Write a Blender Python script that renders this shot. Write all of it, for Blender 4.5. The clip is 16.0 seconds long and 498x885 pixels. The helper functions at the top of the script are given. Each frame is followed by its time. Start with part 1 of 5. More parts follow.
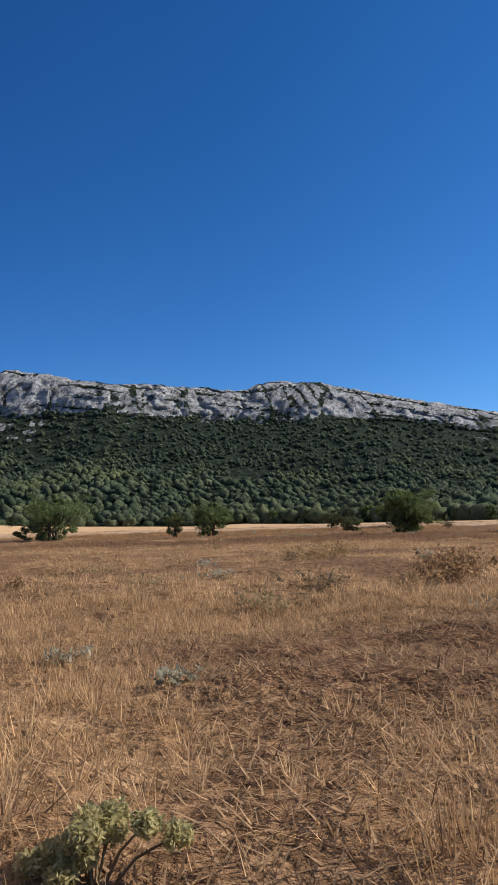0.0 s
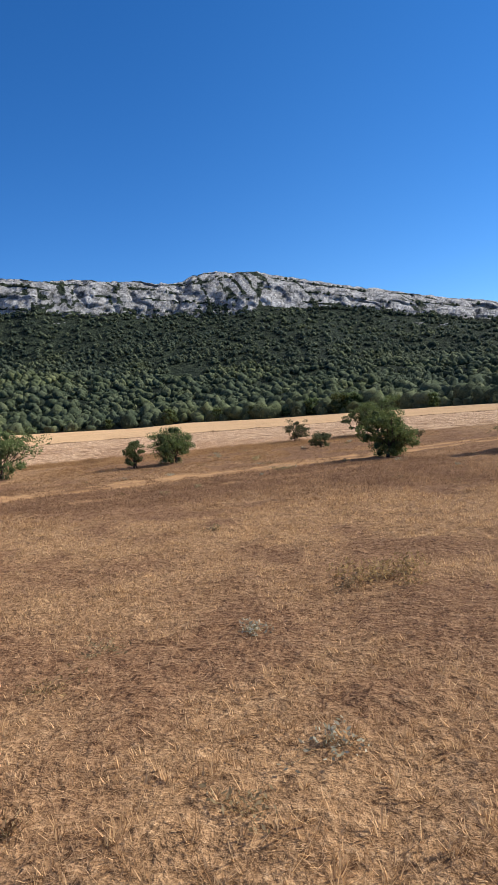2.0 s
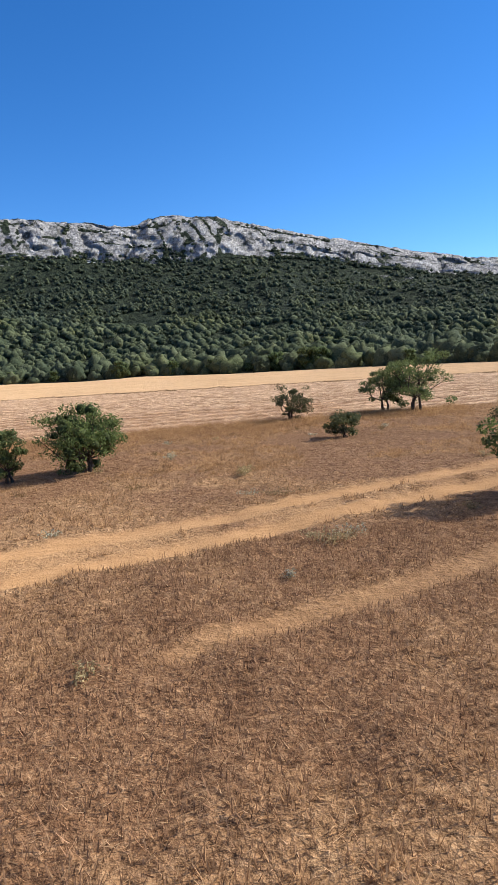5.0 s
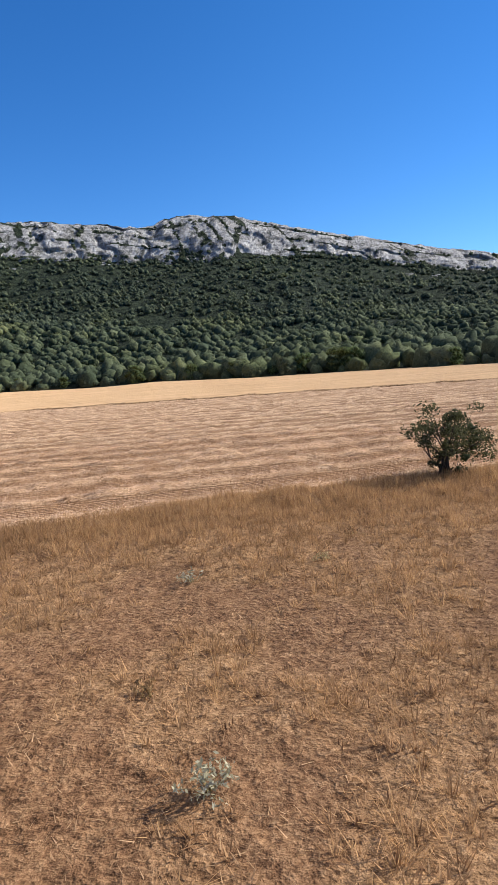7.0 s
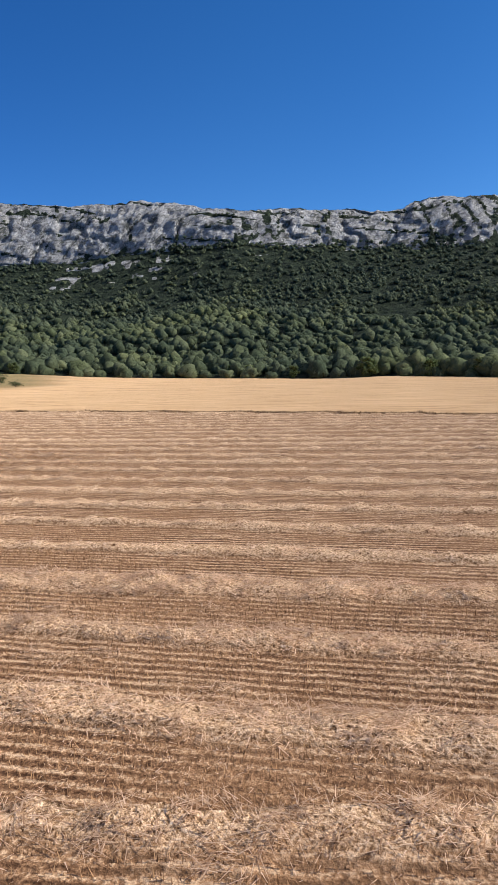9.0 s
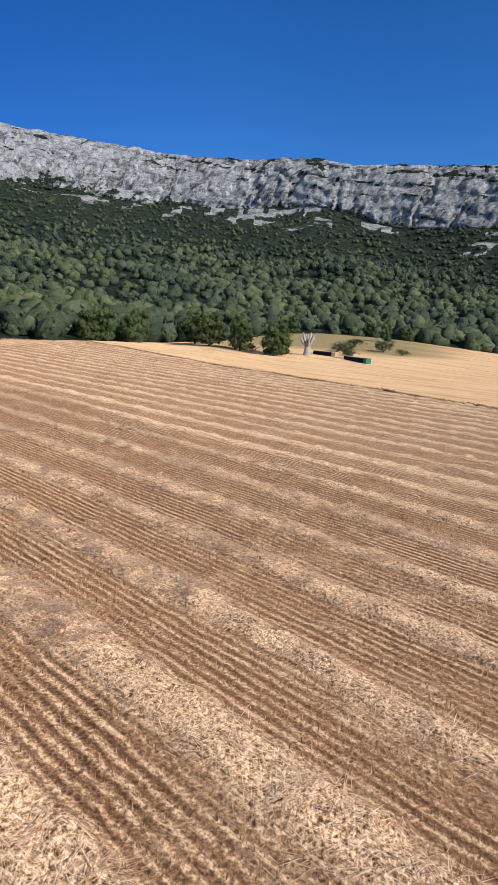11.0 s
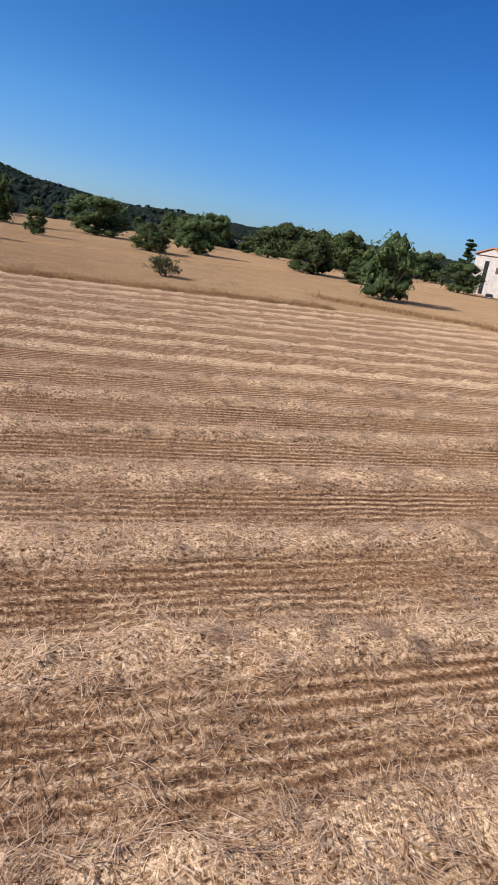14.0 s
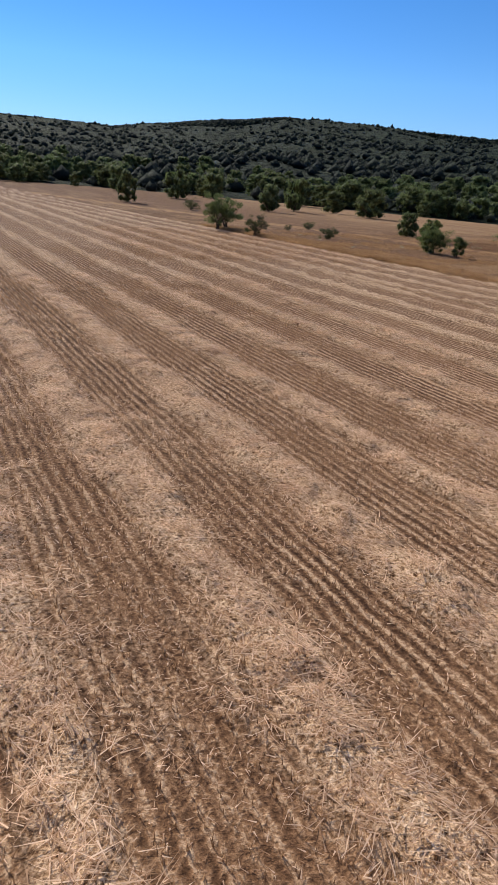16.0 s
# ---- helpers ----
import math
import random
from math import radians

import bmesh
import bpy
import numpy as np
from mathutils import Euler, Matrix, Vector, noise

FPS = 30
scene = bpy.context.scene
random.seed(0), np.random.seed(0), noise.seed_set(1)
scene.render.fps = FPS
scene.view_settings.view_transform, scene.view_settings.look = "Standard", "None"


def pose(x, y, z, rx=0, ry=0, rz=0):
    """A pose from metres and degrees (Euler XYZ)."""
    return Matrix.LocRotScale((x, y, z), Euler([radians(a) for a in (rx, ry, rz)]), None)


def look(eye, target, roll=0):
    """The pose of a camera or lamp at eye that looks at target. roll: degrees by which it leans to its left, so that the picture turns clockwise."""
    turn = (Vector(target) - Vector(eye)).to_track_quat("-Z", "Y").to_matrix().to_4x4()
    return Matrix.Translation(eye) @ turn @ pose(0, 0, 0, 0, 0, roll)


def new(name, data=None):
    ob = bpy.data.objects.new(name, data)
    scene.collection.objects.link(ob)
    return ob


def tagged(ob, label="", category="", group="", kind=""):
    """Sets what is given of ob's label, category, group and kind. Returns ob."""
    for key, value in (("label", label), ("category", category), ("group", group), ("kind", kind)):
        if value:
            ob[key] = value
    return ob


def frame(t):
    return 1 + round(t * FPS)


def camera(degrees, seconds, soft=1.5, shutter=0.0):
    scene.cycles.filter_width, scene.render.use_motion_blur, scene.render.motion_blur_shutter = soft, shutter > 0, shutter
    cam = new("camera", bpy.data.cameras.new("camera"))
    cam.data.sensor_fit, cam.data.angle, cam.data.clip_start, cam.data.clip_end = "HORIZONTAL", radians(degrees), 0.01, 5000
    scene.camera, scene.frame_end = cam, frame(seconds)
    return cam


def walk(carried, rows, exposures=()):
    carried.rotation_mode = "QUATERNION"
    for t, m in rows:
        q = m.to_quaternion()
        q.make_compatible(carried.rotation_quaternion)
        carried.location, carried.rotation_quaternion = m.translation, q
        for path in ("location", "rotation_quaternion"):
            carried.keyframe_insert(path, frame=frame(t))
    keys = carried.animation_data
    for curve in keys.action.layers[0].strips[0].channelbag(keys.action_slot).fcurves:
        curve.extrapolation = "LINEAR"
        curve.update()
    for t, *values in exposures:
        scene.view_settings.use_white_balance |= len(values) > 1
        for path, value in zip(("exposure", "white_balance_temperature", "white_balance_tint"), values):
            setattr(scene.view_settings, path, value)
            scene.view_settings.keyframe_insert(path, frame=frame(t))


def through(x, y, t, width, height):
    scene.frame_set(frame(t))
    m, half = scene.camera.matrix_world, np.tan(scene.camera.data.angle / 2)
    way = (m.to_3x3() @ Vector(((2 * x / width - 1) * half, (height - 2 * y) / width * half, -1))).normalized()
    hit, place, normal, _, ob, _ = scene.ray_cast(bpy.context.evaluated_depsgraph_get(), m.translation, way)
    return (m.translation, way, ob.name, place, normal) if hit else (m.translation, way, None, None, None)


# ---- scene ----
cam = camera(41.3, 16.0, soft=1.45)
PATH = [
    (0, (3.488, 15.304, 0.782), (1.128, 35.011, 3.246), -1.60),
    (0.5, (3.173, 15.522, 1.346), (1.170, 35.359, 2.915), -2.28),
    (1, (2.699, 16.074, 1.993), (1.101, 36.000, 2.631), -3.13),
    (1.5, (2.184, 17.111, 2.377), (1.019, 37.076, 2.178), -3.99),
    (2, (1.655, 18.798, 2.904), (0.913, 38.765, 2.038), -4.74),
    (2.5, (1.102, 20.977, 3.376), (0.709, 40.927, 2.025), -5.30),
    (3, (0.643, 23.568, 3.414), (0.535, 43.496, 1.719), -5.49),
    (5.3, (0.037, 41.666, 3.466), (0.529, 61.515, 1.061), -3.64),
    (5.5, (-0.178, 43.502, 3.676), (0.366, 63.347, 1.247), -4.01),
    (6, (-0.733, 48.509, 3.986), (-0.182, 68.359, 1.601), -4.28),
    (6.5, (-1.258, 53.840, 3.893), (-0.845, 73.701, 1.576), -4.46),
    (7, (-1.636, 58.752, 3.395), (-1.693, 78.629, 1.178), -4.38),
    (7.5, (-1.838, 63.629, 3.222), (-2.885, 83.491, 1.123), -3.84),
    (8, (-2.001, 68.395, 3.511), (-4.649, 88.114, 1.478), -3.16),
    (8.5, (-2.373, 72.999, 4.252), (-7.075, 92.328, 2.183), -2.70),
    (9, (-3.342, 77.551, 4.738), (-10.163, 96.223, 2.539), -1.67),
    (9.5, (-4.774, 82.046, 4.885), (-13.659, 99.801, 2.473), -0.46),
    (10, (-6.726, 86.459, 5.056), (-17.669, 102.985, 2.380), 0.81),
    (12.3, (-27.547, 104.459, 5.703), (-47.030, 104.116, 1.199), 8.22),
    (12.5, (-29.552, 105.483, 5.630), (-48.774, 102.553, 0.947), 8.72),
    (13, (-35.124, 107.353, 5.383), (-51.941, 97.830, 0.233), 10.15),
    (13.5, (-41.055, 108.288, 5.024), (-52.697, 93.047, -0.649), 9.97),
    (14, (-46.673, 107.983, 4.728), (-51.400, 89.516, -1.325), 9.54),
    (14.5, (-51.373, 106.625, 4.740), (-48.539, 87.894, -1.673), 8.74),
    (15, (-54.942, 104.897, 4.817), (-45.517, 88.613, -1.964), 7.75),
    (15.5, (-57.539, 102.930, 4.964), (-43.215, 90.931, -2.168), 6.67),
    (16, (-58.978, 100.970, 5.168), (-41.765, 93.956, -2.216), 4.69),
]
EXPOSURES = [(0.0, 0.2, 6500, 10), (1.5, 0.42, 6500, 10), (3.0, 0.54, 6500, 10), (5.5, 0.72, 6550, 10), (6.5, 0.66, 6550, 10), (8.5, 0.55, 6500, 10), (9.5, 0.22, 6400, 10), (10.0, 0.2, 6400, 10), (12.5, 0.45, 6050, 8), (13.5, 0.22, 6100, 8), (14.0, 0.14, 6200, 10), (15.0, 0.16, 6350, 10), (16.0, 0.15, 6500, 11)]
walk(cam, [(t, look(eye, target, roll)) for t, eye, target, roll in PATH], EXPOSURES)

# ---- light ----
SUN_TO = Vector((0.95, 0.24, 0.66)).normalized()
world = bpy.data.worlds.new("sky")
scene.world = world
world.use_nodes = True
wn = world.node_tree
sky = wn.nodes.new("ShaderNodeTexSky")
sky.sky_type = "NISHITA"
sky.sun_disc = False
sky.sun_elevation = math.asin(SUN_TO.z)
sky.sun_rotation = math.atan2(SUN_TO.x, SUN_TO.y)
sky.altitude = 1800
sky.air_density = 1.0
sky.dust_density = 0.0
sky.ozone_density = 3.0
wn.nodes["Background"].inputs["Strength"].default_value = 0.10
rich = wn.nodes.new("ShaderNodeHueSaturation")
rich.inputs["Saturation"].default_value = 1.28
wn.links.new(sky.outputs[0], rich.inputs["Color"])
deep = wn.nodes.new("ShaderNodeMix")
deep.data_type, deep.blend_type = "RGBA", "MULTIPLY"
deep.inputs[0].default_value = 1.0
deep.inputs[7].default_value = (0.74, 0.91, 1.13, 1)
wn.links.new(rich.outputs[0], deep.inputs[6])
# the unseen zenith is made paler and brighter: added fill for soft neutral shadows
zenith_fill = wn.nodes.new("ShaderNodeHueSaturation")
zenith_fill.inputs["Saturation"].default_value = 0.06
zenith_fill.inputs["Value"].default_value = 2.3
wn.links.new(sky.outputs[0], zenith_fill.inputs["Color"])
way = wn.nodes.new("ShaderNodeTexCoord")
up = wn.nodes.new("ShaderNodeSeparateXYZ")
wn.links.new(way.outputs["Generated"], up.inputs[0])
rise = wn.nodes.new("ShaderNodeMapRange")
rise.interpolation_type = "SMOOTHSTEP"
rise.inputs["From Min"].default_value, rise.inputs["From Max"].default_value = 0.66, 0.86
wn.links.new(up.outputs[2], rise.inputs["Value"])
whole = wn.nodes.new("ShaderNodeMix")
whole.data_type = "RGBA"
wn.links.new(rise.outputs[0], whole.inputs[0])
wn.links.new(deep.outputs[2], whole.inputs[6])
wn.links.new(zenith_fill.outputs[0], whole.inputs[7])
# dry haze dims the last few degrees over the horizon
haze = wn.nodes.new("ShaderNodeMapRange")
haze.inputs["From Min"].default_value, haze.inputs["From Max"].default_value = 0.0, 0.13
haze_tint = wn.nodes.new("ShaderNodeMix")
haze_tint.data_type = "RGBA"
haze_tint.inputs[6].default_value, haze_tint.inputs[7].default_value = (0.58, 0.66, 0.84, 1), (1, 1, 1, 1)
wn.links.new(up.outputs[2], haze.inputs["Value"])
wn.links.new(haze.outputs[0], haze_tint.inputs[0])
dim = wn.nodes.new("ShaderNodeMix")
dim.data_type, dim.blend_type = "RGBA", "MULTIPLY"
dim.inputs[0].default_value = 1.0
wn.links.new(whole.outputs[2], dim.inputs[6])
wn.links.new(haze_tint.outputs[2], dim.inputs[7])
# the dry sky deepens on the side turned away from the sun
facing = wn.nodes.new("ShaderNodeVectorMath")
facing.operation = "DOT_PRODUCT"
facing.inputs[1].default_value = (SUN_TO.x, SUN_TO.y, 0.0)
wn.links.new(way.outputs["Generated"], facing.inputs[0])
depth = wn.nodes.new("ShaderNodeValToRGB")
depth.color_ramp.interpolation = "EASE"
for e, (p, c) in zip([*depth.color_ramp.elements, depth.color_ramp.elements.new(0.3), depth.color_ramp.elements.new(0.6), depth.color_ramp.elements.new(0.7)], ((0.08, (0.33, 0.48, 0.68)), (0.95, (1.34, 1.27, 1.2)), (0.26, (0.76, 0.83, 0.90)), (0.5, (1.12, 1.07, 1.04)), (0.66, (1.28, 1.14, 1.06)))):
    e.position, e.color = p, (*c, 1)
half = wn.nodes.new("ShaderNodeMapRange")
half.inputs["From Min"].default_value = -1.0
wn.links.new(facing.outputs["Value"], half.inputs["Value"])
wn.links.new(half.outputs[0], depth.inputs["Fac"])
away = wn.nodes.new("ShaderNodeMix")
away.data_type, away.blend_type = "RGBA", "MULTIPLY"
away.inputs[0].default_value = 1.0
wn.links.new(dim.outputs[2], away.inputs[6])
wn.links.new(depth.outputs[0], away.inputs[7])
wn.links.new(away.outputs[2], wn.nodes["Background"].inputs["Color"])

sun_data = bpy.data.lights.new("sun", "SUN")
sun_data.energy = 5.0
sun_data.angle = radians(0.55)
sun_data.color = (1.0, 0.92, 0.81)
sun = new("sun", sun_data)
sun.matrix_world = look(SUN_TO * 200, (0, 0, 0))

# ---- numbers of the plan ----
CENTRE = np.array([-15.0, 85.0])
ROWS_TURN = radians(97.8)
ALONG = np.array([-math.sin(ROWS_TURN), math.cos(ROWS_TURN)])
ACROSS = np.array([ALONG[1], -ALONG[0]])
SWATH, SWATH_AT, DRILL = 2.72, 107.2, 0.2267


def table(pairs):
    a = np.array(pairs, float)
    return lambda v: np.interp(v, a[:, 0], a[:, 1])


# distance and height of the skyline round the plain, by bearing (degrees to the left from +y)
SKY_FAR = table([(-40, 700), (-20, 660), (0, 600), (20, 600), (40, 720), (60, 900), (74, 950), (84, 1150), (105, 1150), (125, 1250), (150, 1000), (180, 600), (205, 520), (225, 700), (250, 900), (300, 900), (320, 700)])
SKY_TOP = table([(-40, 70), (-23, 94), (-15, 112), (-8, 129), (-1.6, 142.5), (2.5, 145.5), (4.8, 144.5), (5.8, 138.5), (10, 140), (14, 145), (19, 145), (22, 151), (25, 160), (28, 166), (30, 165), (34, 170.5), (39, 176.5), (45, 188), (48.5, 201), (53, 204), (65, 225), (74, 240), (75.3, 240)])
SKY_TOP_WEST = table([(75.3, 240), (76.7, 225), (78.1, 203), (79.3, 194), (84, 205), (88.5, 208), (92, 215), (95.7, 210), (101, 215), (104, 207), (108.3, 194), (111.6, 157), (115.8, 120), (117.4, 76), (121, 50), (125, 16), (135, 8), (175, 8), (183, 16), (189, 32), (194, 46.5), (198, 53), (202.5, 57), (214, 56.5), (230, 57), (238.7, 62), (244, 70), (247.6, 76), (252, 72), (257, 61), (261, 52.5), (270, 54), (300, 60), (320, 70)])
CLIFF_FOOT = table([(-40, 54), (-23, 70), (-17, 79), (-13, 86), (-8, 93), (2, 91), (8, 95), (19, 101), (26, 106), (33, 99), (40, 105), (43.5, 117), (48, 135), (53, 139), (74, 156), (81, 160), (85, 157), (88, 126), (90, 105), (94.5, 84), (104, 65), (115, 45), (118, 40), (125, 12), (135, 6), (175, 6), (183, 15), (194, 44), (202, 54), (230, 54), (247, 72), (261, 47), (320, 62)])
WOOD_NEAR = table([(-40, 150), (-10, 200), (10, 240), (25, 260), (36, 250), (49, 258), (53, 190), (60, 165), (72, 140), (92, 150), (105, 205), (120, 190), (135, 235), (160, 170), (185, 125), (210, 120), (235, 130), (260, 150), (300, 170), (320, 150)])
WOOD_BASE = table([(-40, 0), (-4, 0.3), (5, 1.2), (11, 0.6), (18, 1.4), (28, 2.6), (34, 4.2), (39, 6.0), (47, 6.0), (51, 3.0), (56, 1.0), (73, 0), (80, 1.5), (90, 1.5), (99, 0), (107, -1.2), (118, -1.6), (150, -1.6), (170, 0), (320, 0)])


def sky_top(az):
    return np.where(az <= 75.3, SKY_TOP(az), SKY_TOP_WEST(az))


def bearing(x, y):
    v = np.degrees(np.arctan2(-(x - CENTRE[0]), y - CENTRE[1]))
    return np.where(v < -40, v + 360, v)


def smooth(a, b, v):
    s = np.clip((v - a) / (b - a), 0, 1)
    return s * s * (3 - 2 * s)


def lattice(ix, iy, iz, seed):
    h = (ix * 374761393 + iy * 668265263 + iz * 2147483647 + seed * 1274126177) & 0xFFFFFFFF
    h = ((h ^ (h >> 13)) * 1274126177) & 0xFFFFFFFF
    h = ((h ^ (h >> 16)) * 2246822519) & 0xFFFFFFFF
    return ((h ^ (h >> 15)) & 0xFFFF) / 65535.0


def vnoise(x, y, z=0.0, seed=0):
    """Smooth noise between 0 and 1 at arrays of places."""
    x, y, z = np.broadcast_arrays(np.asarray(x, float), y, z)
    ix, iy, iz = (np.floor(v).astype(np.int64) for v in (x, y, z))
    fx, fy, fz = (v - i for v, i in ((x, ix), (y, iy), (z, iz)))
    fx, fy, fz = (f * f * (3 - 2 * f) for f in (fx, fy, fz))
    out = 0
    for a, wx in ((0, 1 - fx), (1, fx)):
        for b, wy in ((0, 1 - fy), (1, fy)):
            for c, wz in ((0, 1 - fz), (1, fz)):
                out = out + wx * wy * wz * lattice(ix + a, iy + b, iz + c, seed)
    return out


def fbm(x, y, z=0.0, seed=0, octaves=4):
    out, amp, total = 0, 1.0, 0.0
    for n in range(octaves):
        out = out + amp * vnoise(np.asarray(x) * 2**n, np.asarray(y) * 2**n, np.asarray(z) * 2**n, seed + n)
        total += amp
        amp *= 0.5
    return out / total


def south_edge(x):
    """y of the boundary between the meadow and the stubble."""
    return 76.0 + 0.245 * x + 0.6 * (vnoise(x * 0.08, 0, 0, 5) - 0.5) + 0.35 * (vnoise(x * 0.9, 3, 0, 6) - 0.5)


WEST_EDGE = table([(0, -66), (50, -82), (63, -88), (81, -98), (98, -111.5), (148, -160), (300, -310)])


north_edge = table([(-150, 152), (-95, 149.6), (-62, 149.4), (-44, 147.8), (-28, 145.6), (-14, 143.6), (6, 139.6), (30, 134), (80, 124)])


def stubble_mask(x, y):
    wob = 0.5 * (vnoise(x * 0.5, y * 0.5, 0, 8) - 0.5)
    return smooth(-0.15, 0.25, y - south_edge(x) + wob) * smooth(-0.3, 0.3, x - WEST_EDGE(y) + wob) * smooth(-0.2, 0.2, north_edge(x) - y)


HEADLAND = 9.0


def field_coords(x, y):
    """Metres along and across the drill rows. The last passes beside the meadow follow its edge."""
    along, across = x * ALONG[0] + y * ALONG[1], x * ACROSS[0] + y * ACROSS[1]
    inside = (y - 76.0 - 0.245 * x) * 0.971
    head = inside < HEADLAND + 0.5 * (vnoise(x * 0.3, 2, 0, 18) - 0.5)
    return np.where(head, -0.971 * x - 0.238 * y, along), np.where(head, SWATH_AT + inside - 3.3, across)


def swath_mask(x, y):
    """The straw swaths: 1 on their crest. They differ in width and thickness, and thin streaks of straw lie between them."""
    u, v = field_coords(x, y)
    v = v + 0.26 * (vnoise(u * 0.12, v * 0.2, 0, 11) - 0.5) + 0.2 * (vnoise(u * 0.8, v * 0.7, 0, 12) - 0.5)
    k = np.floor((v - SWATH_AT) / SWATH + 0.5).astype(np.int64)
    off = np.abs(v - SWATH_AT - k * SWATH)
    thick = 0.86 + 0.3 * lattice(k, k * 0, k * 0, 15)
    width = 0.36 + 0.2 * lattice(k, k * 0, k * 0, 16) + 0.30 * (vnoise(u * 0.35, v * 0.4, 0, 13) - 0.5)
    ragged = 0.8 * (fbm(x * 1.9, y * 1.9, 0, 14, 3) - 0.5)
    thin = 0.34 * smooth(0.50, 0.68, fbm(u * 0.5, v * 1.6, 0, 17, 3))
    body = (1 - smooth(width * 0.35, width * 1.5, off)) * thick + ragged * smooth(width * 2.2, width * 0.8, off)
    body = body * smooth(5, 15, x - WEST_EDGE(y) + 3 * lattice(k, k * 0, k * 0, 19))
    return np.clip(np.maximum(body, thin * smooth(-0.2, 0.2, ragged)), 0, 1)


TRACK_TURN = math.atan2(3.6, 6.6)


def track_offset(x, y):
    return -(x - 0.5) * math.sin(TRACK_TURN) + (y - 53.6) * math.cos(TRACK_TURN) + 0.5 * (vnoise(x * 0.07, 1, 0, 21) - 0.5)


def track_mask(x, y):
    d = track_offset(x, y) + 0.16 * (vnoise(x * 0.8, y * 0.8, 0, 22) - 0.5)
    rut = np.maximum(1 - smooth(0.30, 0.56, np.abs(d - 0.88)), 1 - smooth(0.32, 0.60, np.abs(d + 0.88)))
    middle = 0.5 * (1 - smooth(0.5, 0.9, np.abs(d))) * smooth(0.32, 0.55, fbm(x * 0.9, y * 0.9, 0, 24, 3))
    old = 0.45 * (1 - smooth(0.2, 0.55, np.abs(d + 5.2))) * smooth(0.4, 0.6, vnoise(x * 0.4, y * 0.4, 0, 25))
    return np.maximum(np.maximum(rut, middle), old) * (1 - 0.15 * smooth(0.6, 0.8, vnoise(x * 0.5, y * 0.5, 0, 23)))


def grass_cover(x, y):
    """How thick the dry grass stands on the meadow, 0 to 1."""
    c = 0.6 * fbm(x * 0.3, y * 0.22, 0, 91, 3) + 0.4 * fbm(x * 0.9, y * 0.6, 0, 97, 2)
    return np.clip((c - 0.36) / 0.22, 0, 1) * (0.8 + 0.2 * smooth(20, 34, y)) + 0.45 * np.maximum(smooth(30, 5, y + 1.2 * x), smooth(-20, -40, x)) - 0.55 * smooth(41, 45, y) * smooth(-1.0, -2.2, track_offset(x, y)) * smooth(-14, -9, x) - 0.3 * smooth(57, 61, y) * smooth(73, 69, y) * smooth(-12, -7, x) - 1.1 * smooth(18.0, 18.7, y) * smooth(21.2, 20.2, y + 0.4 * np.sin(x * 2.1)) * smooth(2.2, 3.4, x + 0.5 * np.sin(y * 3.0))


def ground_height(x, y):
    r = np.hypot(x - CENTRE[0], y - CENTRE[1])
    az = bearing(x, y)
    z = WOOD_BASE(az) * smooth(0.5 * WOOD_NEAR(az), 0.98 * WOOD_NEAR(az), r)
    s = stubble_mask(x, y)
    meadow = (1 - s) * smooth(400, 200, r)
    z = z + meadow * (0.16 * (fbm(x * 0.25, y * 0.25, 0, 31, 3) - 0.5) + 0.10 * (fbm(x * 1.3, y * 1.3, 0, 35, 2) - 0.5))
    z = z + 0.10 * (1 - smooth(0.0, 1.6, np.abs(y - south_edge(x) + 0.9))) * (x > -90) * (r < 180)
    sw = swath_mask(x, y) * s
    lump = fbm(x * 2.6, y * 2.6, 0, 41, 3)
    clumps = fbm(x * 5.2, y * 5.2, 0, 44, 2)
    z = z + sw * (0.05 + 0.34 * np.maximum(lump - 0.38, 0) + 0.12 * np.maximum(clumps - 0.42, 0)) + s * 0.03 * (lump - 0.5)
    near = meadow * smooth(100, 60, np.abs(y - 45)) * smooth(40, 25, np.abs(x))
    z = z + near * 0.12 * np.maximum(fbm(x * 1.9, y * 1.9, 0, 46, 2) - 0.48, 0) * 2
    z = z - track_mask(x, y) * 0.06 * (r < 90)
    return z


# ---- materials ----
def material(name, rough=0.9):
    m = bpy.data.materials.new(name)
    m.use_nodes = True
    b = m.node_tree.nodes["Principled BSDF"]
    b.inputs["Roughness"].default_value = rough
    b.inputs["Specular IOR Level"].default_value = 0.08
    return m, m.node_tree, b


def node(nt, kind, **values):
    n = nt.nodes.new(kind)
    for key, v in values.items():
        n.inputs[key.replace("_", " ")].default_value = v
    return n


def noise_tex(nt, scale, detail=4.0, rough=0.6, vec=None, stretch=None, turn=0.0):
    n = node(nt, "ShaderNodeTexNoise", Scale=scale, Detail=detail, Roughness=rough)
    if vec is None:
        vec = nt.nodes.new("ShaderNodeNewGeometry").outputs["Position"]
    if stretch:
        mp = nt.nodes.new("ShaderNodeMapping")
        mp.vector_type = "TEXTURE"
        mp.inputs["Rotation"].default_value = (0, 0, turn)
        mp.inputs["Scale"].default_value = stretch
        nt.links.new(vec, mp.inputs["Vector"])
        vec = mp.outputs[0]
    nt.links.new(vec, n.inputs["Vector"])
    return n.outputs["Fac"]


def ramp(nt, fac, stops):
    r = nt.nodes.new("ShaderNodeValToRGB")
    el = r.color_ramp.elements
    while len(el) < len(stops):
        el.new(0.5)
    for e, (p, c) in zip(el, stops):
        e.position, e.color = p, (*c, 1) if len(c) == 3 else c
    nt.links.new(fac, r.inputs["Fac"])
    return r.outputs["Color"]


